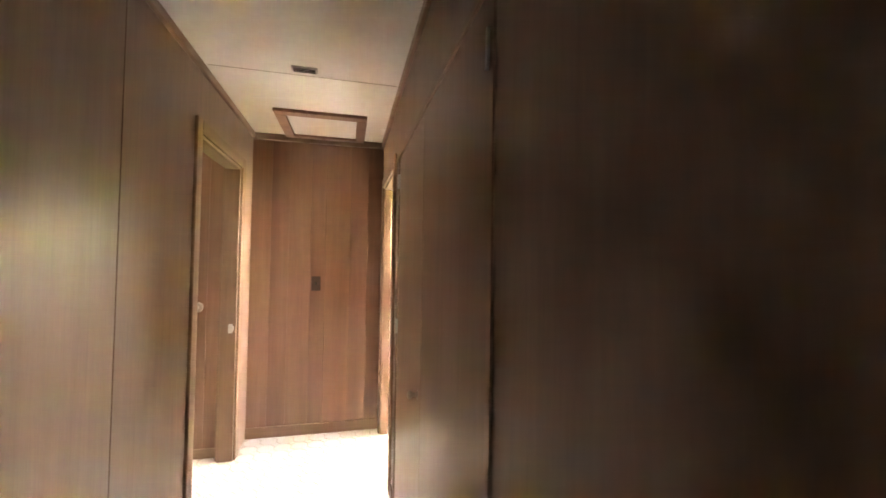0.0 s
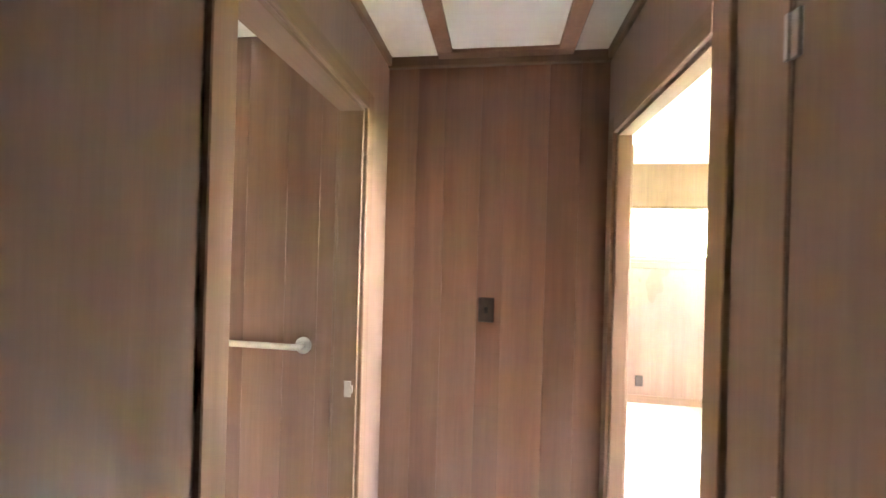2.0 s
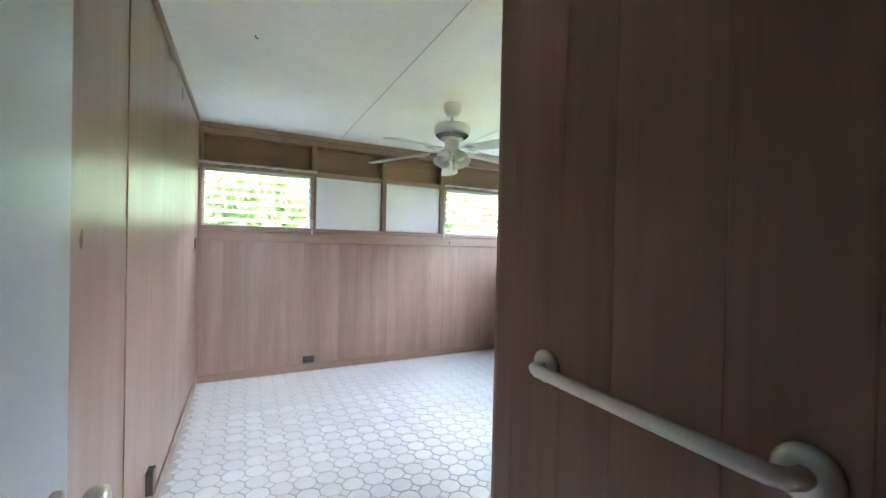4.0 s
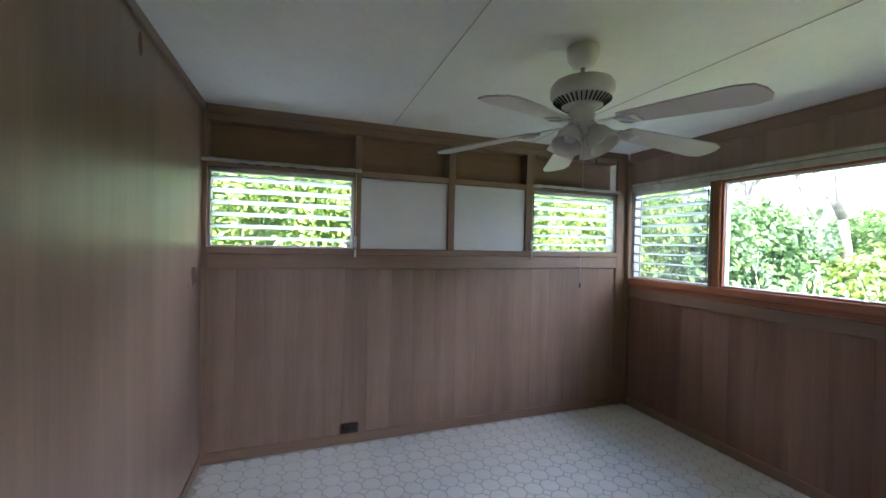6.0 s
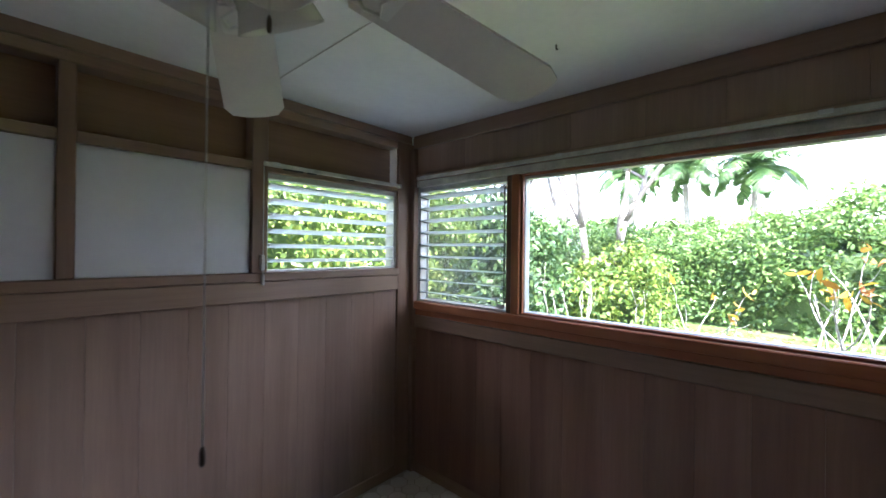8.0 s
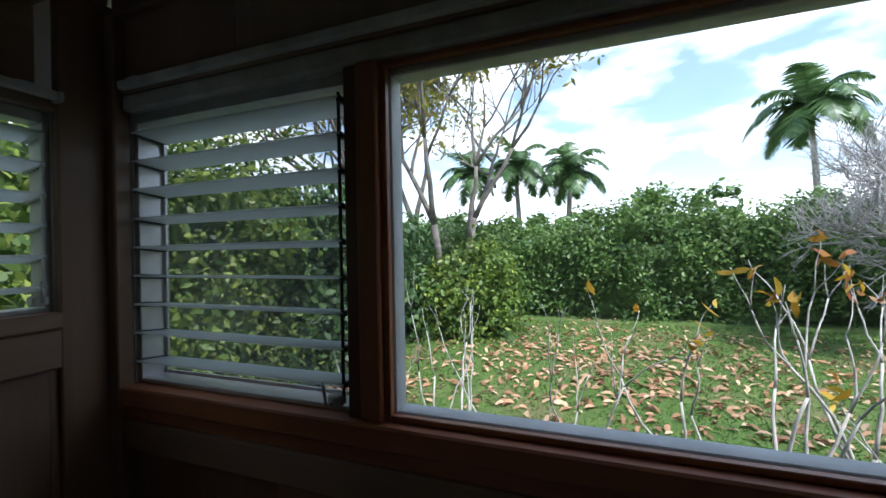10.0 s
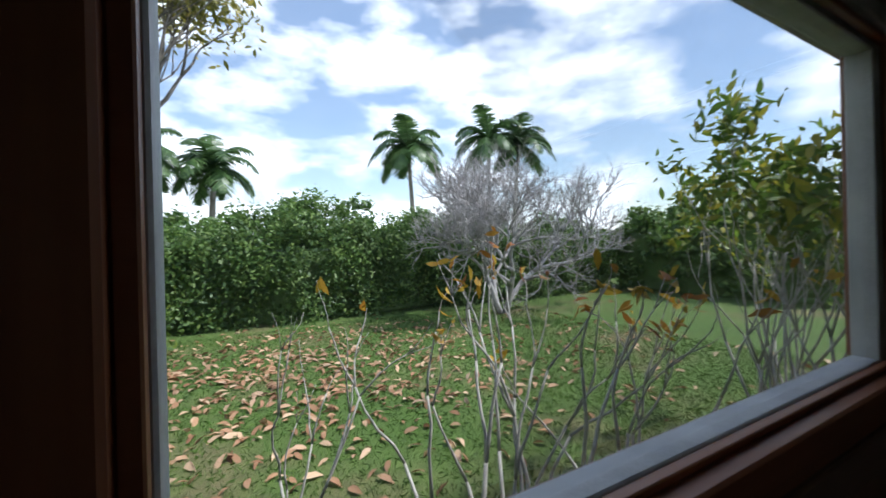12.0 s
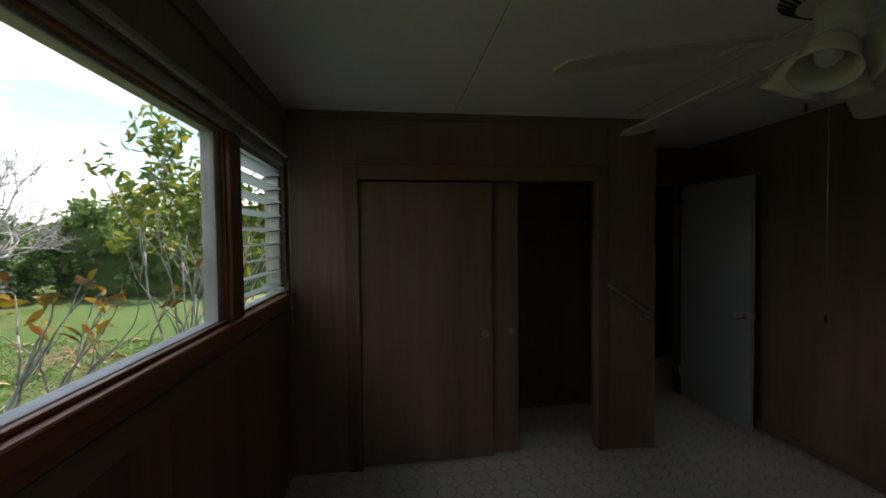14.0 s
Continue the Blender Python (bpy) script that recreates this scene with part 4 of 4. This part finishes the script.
def garden_tree(name, at, trunks, length, radius, depth, label, leaf=None, per=6, seed=3, spread=0.7, up=0.3, bark=BARK, lsize=0.08, lspread=0.18, shrink=0.74, kids=(2, 3), bend=0.22):
    rs = random.Random(seed)
    tr = thing(name, label, "tree", pose(*at))
    tubes, tips = [], []
    for dx, dy, dz, k in trunks:
        grow(Vector((dx * 0.15, dy * 0.15, -0.05)), Vector((dx, dy, dz)), length * k, radius * (0.6 + 0.4 * k), depth, spread, tubes, tips, up, shrink, kids, 9, bend, rs)
    part("trunk", mesh_from(tubes, "trunk"), bark, tr)
    if leaf:
        part("crown", leaves_at(tips, per, lspread, lsize, leaf, "crown"), None, tr)
    return tr


garden_tree("garden_tree", (12.0, 2.1, G), ((0.1, 0.35, 1, 1.0), (0.15, -0.30, 1, 1.1), (-0.3, 0.0, 1, 1.0), (-0.2, 0.8, 0.9, 0.9)), 2.7, 0.12, 5, "tall sparse tree with yellow-green leaves and leaning trunks", TREELEAF, 9, 11, 0.68, 0.30, BARK, 0.105, 0.24, 0.76, (2, 3), 0.16)
garden_tree("garden_tree", (11.3, 4.0, G), ((0.0, 0.2, 1, 1.0), (-0.4, -0.35, 1, 1.0)), 2.4, 0.10, 5, "sparse yellow-green tree rising behind the dense bush", TREELEAF, 9, 15, 0.7, 0.3, BARK, 0.10, 0.24, 0.76, (2, 3), 0.18)
garden_tree("bare_tree", (12.3, -7.9, G), ((0.1, 0.4, 0.8, 1.0), (0.0, -0.45, 0.8, 1.0), (0.35, 0.05, 0.9, 0.9), (-0.4, 0.0, 0.8, 0.9)), 1.62, 0.095, 6, "leafless grey tree with a dense rounded crown of twigs", None, 0, 21, 0.95, 0.05, BARE, shrink=0.74, kids=(3, 4), bend=0.24)


def palm(at, height, crown, label, lean=(0, 0), seed=1, fronds=17, shaft=True):
    rs = random.Random(seed)
    p = thing("palm_tree", label, "palm tree", pose(*at), "garden palms")
    pts = [Vector((lean[0] * (i / 8) ** 1.5, lean[1] * (i / 8) ** 1.5, height * i / 8)) for i in range(9)]
    part("trunk", mesh_from([tube_data(pts, [0.20 - 0.08 * i / 8 for i in range(9)], 10)]), PALMBARK, p)
    topp = pts[-1]
    part("crownshaft", tube([topp, topp + Vector((0, 0, 0.5)), topp + Vector((0, 0, 0.95))], [0.15, 0.14, 0.06], 10), PALMLEAF, p)
    topp = topp + Vector((0, 0, 0.8))
    for k in range(fronds):
        az = 2 * math.pi * (k * 0.382 + rs.uniform(-0.05, 0.05))
        el = radians(78 - 85 * (k / fronds) + rs.uniform(-8, 8))
        ln = crown * rs.uniform(0.85, 1.1)
        d, q, spine = Vector((math.cos(az) * math.cos(el), math.sin(az) * math.cos(el), math.sin(el))), topp.copy(), []
        for i in range(10):
            spine.append(q.copy())
            q = q + d * (ln / 9)
            d = (d + Vector((0, 0, -0.21 - 0.03 * i))).normalized()
        vs, fs = tube_data(spine, [0.03 * (1 - i / 11) for i in range(10)], 4)
        vs, fs = list(vs), list(fs)
        for i in range(1, 40):
            u = i / 40 * 9
            j = min(8, int(u))
            c = spine[j].lerp(spine[j + 1], u - j)
            dd = (spine[j + 1] - spine[j]).normalized()
            side = dd.cross(Vector((0, 0, 1)))
            side = side.normalized() if side.length > 1e-3 else Vector((1, 0, 0))
            L = crown * 0.30 * math.sin(math.pi * min(0.97, i / 40 * 0.85 + 0.12))
            for s in (-1, 1):
                tip = c + (side * s * 0.9 + dd * 0.55 + Vector((0, 0, -0.45 + rs.uniform(-0.2, 0.2)))) * L
                w = dd * 0.045 * crown / 2.2
                o = len(vs)
                vs += [c - w, c.lerp(tip, 0.45) + Vector((0, 0, 0.05)) - w * 0.8, tip, c.lerp(tip, 0.45) + Vector((0, 0, 0.05)) + w * 0.8, c + w]
                fs.append((o, o + 1, o + 2, o + 3, o + 4))
        part("frond", mesh_from([(vs, fs)], "frond", False), PALMLEAF, p)
    return p


palm((27, -12.1, G), 7.7, 3.5, "tall palm with a full dark green crown above the hedge", (0.3, 0.2), 1)
palm((27.5, -18.5, G), 9.2, 3.6, "tall palm behind the bare tree", (0.2, -0.3), 2)
palm((27.5, -20.8, G), 9.0, 3.5, "tall palm leaning beside another palm", (-0.3, -0.4), 3)
palm((24, 1.9, G), 5.3, 2.5, "small palm behind the sparse tree", (0, 0.2), 4)
palm((24.5, -0.4, G), 5.0, 2.6, "small palm with drooping fronds behind the hedge", (0, -0.2), 5)
palm((23, 4.2, G), 5.0, 2.2, "palm half hidden by the sparse tree", (0.2, 0.2), 6)
palm((40, -6.5, G), 5.0, 2.0, "far palm seen over the hedge", (0, 0), 7)


def cycad(at, count, length, seed):
    """A low clump of arching dark strap fronds with leaflets."""
    rs = random.Random(seed)
    c = thing("cycad", "low dark green cycad clump beside the dense bush", "cycad", pose(*at), "cycads under the bush")
    for k in range(count):
        az, el = 2.4 * k, radians(72 - 50 * k / count)
        d, q, spine = Vector((math.cos(az) * math.cos(el), math.sin(az) * math.cos(el), math.sin(el))), Vector((0, 0, 0.05)), []
        for i in range(8):
            spine.append(q.copy())
            q = q + d * (length * rs.uniform(0.9, 1.1) / 7)
            d = (d + Vector((0, 0, -0.2))).normalized()
        vs, fs = tube_data(spine, [0.014 * (1 - i / 9) for i in range(8)], 4)
        vs, fs = list(vs), list(fs)
        for i in range(2, 28):
            u = i / 28 * 7
            j = min(6, int(u))
            p, dd = spine[j].lerp(spine[j + 1], u - j), (spine[j + 1] - spine[j]).normalized()
            side = dd.cross(Vector((0, 0, 1)))
            side = side.normalized() if side.length > 1e-3 else Vector((1, 0, 0))
            for sgn in (-1, 1):
                tip, w, o = p + (side * sgn + dd * 0.5) * 0.2 * math.sin(math.pi * i / 29), dd * 0.012, len(vs)
                vs += [p - w, tip, p + w]
                fs.append((o, o + 1, o + 2))
        part("frond", mesh_from([(vs, fs)], "frond", False), PALMLEAF, c)


cycad((10.9, 2.15, G), 18, 1.25, 3)
cycad((11.6, 0.55, G), 14, 1.0, 4)


# twiggy shrubs just outside the garden window
def shrub(at, stems, height, seed, label, leaf=YELLOWLEAF, per=1, lsize=0.05, mat=TWIG, depth=3, rad=0.011):
    rs = random.Random(seed)
    s = thing("shrub", label, "shrub", pose(at[0], at[1], G), "shrubs outside the garden window")
    tubes, tips = [], []
    for i in range(stems):
        a = rs.uniform(0, 6.283)
        grow(Vector((math.cos(a) * 0.06, math.sin(a) * 0.06, -0.03)), Vector((math.cos(a) * 0.2, math.sin(a) * 0.2, 1)), height * rs.uniform(0.40, 0.5), rad * rs.uniform(0.8, 1.2), depth, 0.34, tubes, tips, 0.34, 0.62, (1, 2) if per < 4 else (1, 3), 7, 0.24, rs)
    part("stems", mesh_from(tubes, "stems"), mat, s)
    pick = [t for t in tips if rs.random() < (0.4 if per < 4 else 0.75)]
    if leaf and pick:
        part("leaves", leaves_at(pick, per, 0.02 if per < 4 else 0.07, lsize, leaf, "leaves", 0.36), None, s)
    return s


for i, (x, y, h_, st) in enumerate(((5.05, -0.10, 1.5, 2), (5.0, -0.62, 1.85, 3), (5.2, -0.92, 1.85, 3), (5.1, -1.28, 1.85, 2))):
    shrub((x, y), st, h_, 40 + i, "nearly leafless shrub with pale lichen-covered twigs", None, rad=0.012)
for i, (x, y, h_, st) in enumerate(((4.95, -1.95, 1.95, 3), (4.75, -2.2, 2.0, 4), (5.15, -2.55, 2.05, 4), (4.6, -2.75, 1.9, 3), (4.9, -3.15, 1.7, 4))):
    shrub((x, y), st, h_, 60 + i, "bare grey shrub with a few yellow and red leaves", YELLOWLEAF, 2, 0.05, rad=0.015)
for i, (x, y, h_, st) in enumerate(((4.4, -4.25, 2.5, 7), (4.3, -4.7, 2.9, 7), (4.8, -5.4, 2.5, 6))):
    shrub((x, y), st, h_, 80 + i, "leafy croton shrub with green and yellow leaves", SHRUBLEAF, 10, 0.055, depth=3, rad=0.013)

# fallen leaves and grass near the window
n = 1500
lp = np.stack([rng.normal(9.6, 1.7, n), rng.normal(-1.9, 2.3, n), np.full(n, G + 0.02)], 1)
lp2 = np.stack([rng.uniform(6.2, 8.2, 500), rng.normal(1.9, 0.5, 500), np.full(500, G + 0.02)], 1)
lp3 = np.stack([rng.uniform(4.5, 13, 500), rng.uniform(-9, 2.0, 500), np.full(500, G + 0.02)], 1)
lp = np.concatenate([lp, lp2, lp3])
nr = np.array([0, 0, 1.0]) + rng.normal(size=lp.shape) * 0.35
nr /= np.linalg.norm(nr, axis=1, keepdims=True)
tagged(new("fallen_leaves", scatter("fallen_leaves", lp, 0.082, DEADLEAF, nr, 0.38, 0.25)), "dry brown leaves scattered over the lawn", "leaves", kind="stuff")
n = 60000
gp = np.stack([4.0 + 9.5 * rng.random(n) ** 1.5, rng.uniform(-9, 3.0, n), np.full(n, G + 0.015)], 1)
gn = rng.normal(size=gp.shape)
gn[:, 2] *= 0.15
gn /= np.linalg.norm(gn, axis=1, keepdims=True)
tagged(new("grass", scatter("grass", gp, 0.035, GRASSBLADE, gn, 0.14, 0.1)), "short green lawn grass", "grass", kind="stuff")

# broken cloud round the horizon
def cloud_band():
    R, steps, rows = 700, 48, 10
    vs = [(R * math.cos(e) * math.cos(a), R * math.cos(e) * math.sin(a), R * math.sin(e)) for e in (radians(-1 + 49 * j / rows) for j in range(rows + 1)) for a in (2 * math.pi * i / steps for i in range(steps))]
    fs = [(j * steps + i, j * steps + (i + 1) % steps, (j + 1) * steps + (i + 1) % steps, (j + 1) * steps + i) for j in range(rows) for i in range(steps)]
    return mesh_from([(vs, fs)], "cloud_band")


structure("backdrop", cloud_band(), cloud_material(), "bright broken clouds in a blue sky", "sky")


# ---- boards of the walls, tiles of the floor ----
def boards(parent, axis, start, end, fixed, z0, z1, widths, mat, thick=0.012, name="board"):
    """Upright boards along an axis, each a piece of its own with eased edges."""
    cache, p, i = {}, start, 0
    while p < end - 0.01:
        w = min(widths[i % len(widths)], end - p)
        key = round(w, 4)
        if key not in cache:
            b = (0.0003, 0, 0, w - 0.0003, thick - 0.001, z1 - z0) if axis == "x" else (0, 0.0003, 0, thick - 0.001, w - 0.0003, z1 - z0)
            cache[key] = as_mesh(boxes(b, bevel=0.0007), name)
        part(name, cache[key], mat, parent, at=Matrix.Translation((p, fixed, z0) if axis == "x" else (fixed, p, z0)))
        p += w
        i += 1


wall = bpy.data.objects
boards(wall["wall_north"], "x", 0.03, 3.44, 0.0, 0.0, 1.31, (0.175, 0.18, 0.172, 0.18, 0.188), PANEL)
boards(wall["wall_east"], "y", YS, -0.056, XE, 0.0, 1.036, (0.20, 0.185, 0.21, 0.19), BOARD)
boards(wall["wall_east"], "y", YS, -0.056, XE, 2.118, 2.311, (0.40, 0.31, 0.36), PANEL)
boards(wall["wall_hall_end"], "y", YR + 0.001, YH - 0.001, XH, 0.0, 2.36, (0.125, 0.14, 0.195, 0.115, 0.17, 0.135, 0.15), BOARD)
boards(wall["wall_partition"], "y", YH + 0.1, YS - 0.001, XP, 0.0, H - 0.001, (0.115, 0.15, 0.19, 0.13, 0.165, 0.12), BOARD)
boards(wall["wall_closet_front"], "x", XP, CX0 - 0.076, YS, 0.0, 2.345, (0.36, 0.1), PANEL, name="panel")


def tiles(x0, x1, y0, y1, skip, near):
    """Octagons and small squares between them, on a 0.118 m grid turned to the walls."""
    p, k = 0.118, 0.034
    h = p / 2 - 0.0028
    oct_ = [(h, -h + k), (h, h - k), (h - k, h), (-h + k, h), (-h, h - k), (-h, -h + k), (-h + k, -h), (h - k, -h)]
    sq = [(k - 0.004, 0), (0, k - 0.004), (-k + 0.004, 0), (0, -k + 0.004)]
    singles, vs, fs = [], [], []

    def shape(poly):
        n_ = len(poly)
        v = [(a, b, -0.002) for a, b in poly] + [(a * 0.97, b * 0.97, 0.0) for a, b in poly]
        f = [tuple(range(n_, 2 * n_))] + [(i, (i + 1) % n_, n_ + (i + 1) % n_, n_ + i) for i in range(n_)]
        return v, f
    so, ss = shape(oct_), shape(sq)
    meshes = []
    for v, f in (so, ss):
        me = bpy.data.meshes.new("tile")
        me.from_pydata(v, [], f)
        me.materials.append(TILE)
        meshes.append(me)
    cnt = 0
    nx, ny = int((x1 - x0) / p), int((y1 - y0) / p)
    for i in range(nx + 1):
        for j in range(ny + 1):
            for kind, (cx, cy) in enumerate(((x0 + (i + 0.5) * p, y0 + (j + 0.5) * p), (x0 + (i + 1) * p, y0 + (j + 1) * p))):
                if cx > x1 - 0.03 or cy > y1 - 0.03 or skip(cx, cy):
                    continue
                if near(cx, cy) and cnt < 300:
                    cnt += 1
                    part("tile", meshes[kind], None, wall["floor"], at=Matrix.Translation((cx, cy, 0)))
                else:
                    v, f = (so, ss)[kind]
                    o = len(vs)
                    vs += [(a + cx, b + cy, c) for a, b, c in v]
                    fs += [tuple(q + o for q in g) for g in f]
    me = bpy.data.meshes.new("floor_tiles")
    me.from_pydata(vs, [], fs)
    me.materials.append(TILE)
    ob = new("floor_tiles", me)
    ob.parent = wall["floor"]
    tagged(ob, kind="stuff")


tiles(-1.6, XE, -8.4, 0.0, lambda x, y: (YH - 0.02 < y < YH + 0.12 and not 0.15 < x < 0.9) or (x < 0 and y > YH) or (XP - 0.02 < x < XP + 0.12 and YH < y < YS) or y < -7.4,
      lambda x, y: 0.3 < x < 2.0 and -2.6 < y < -0.9)
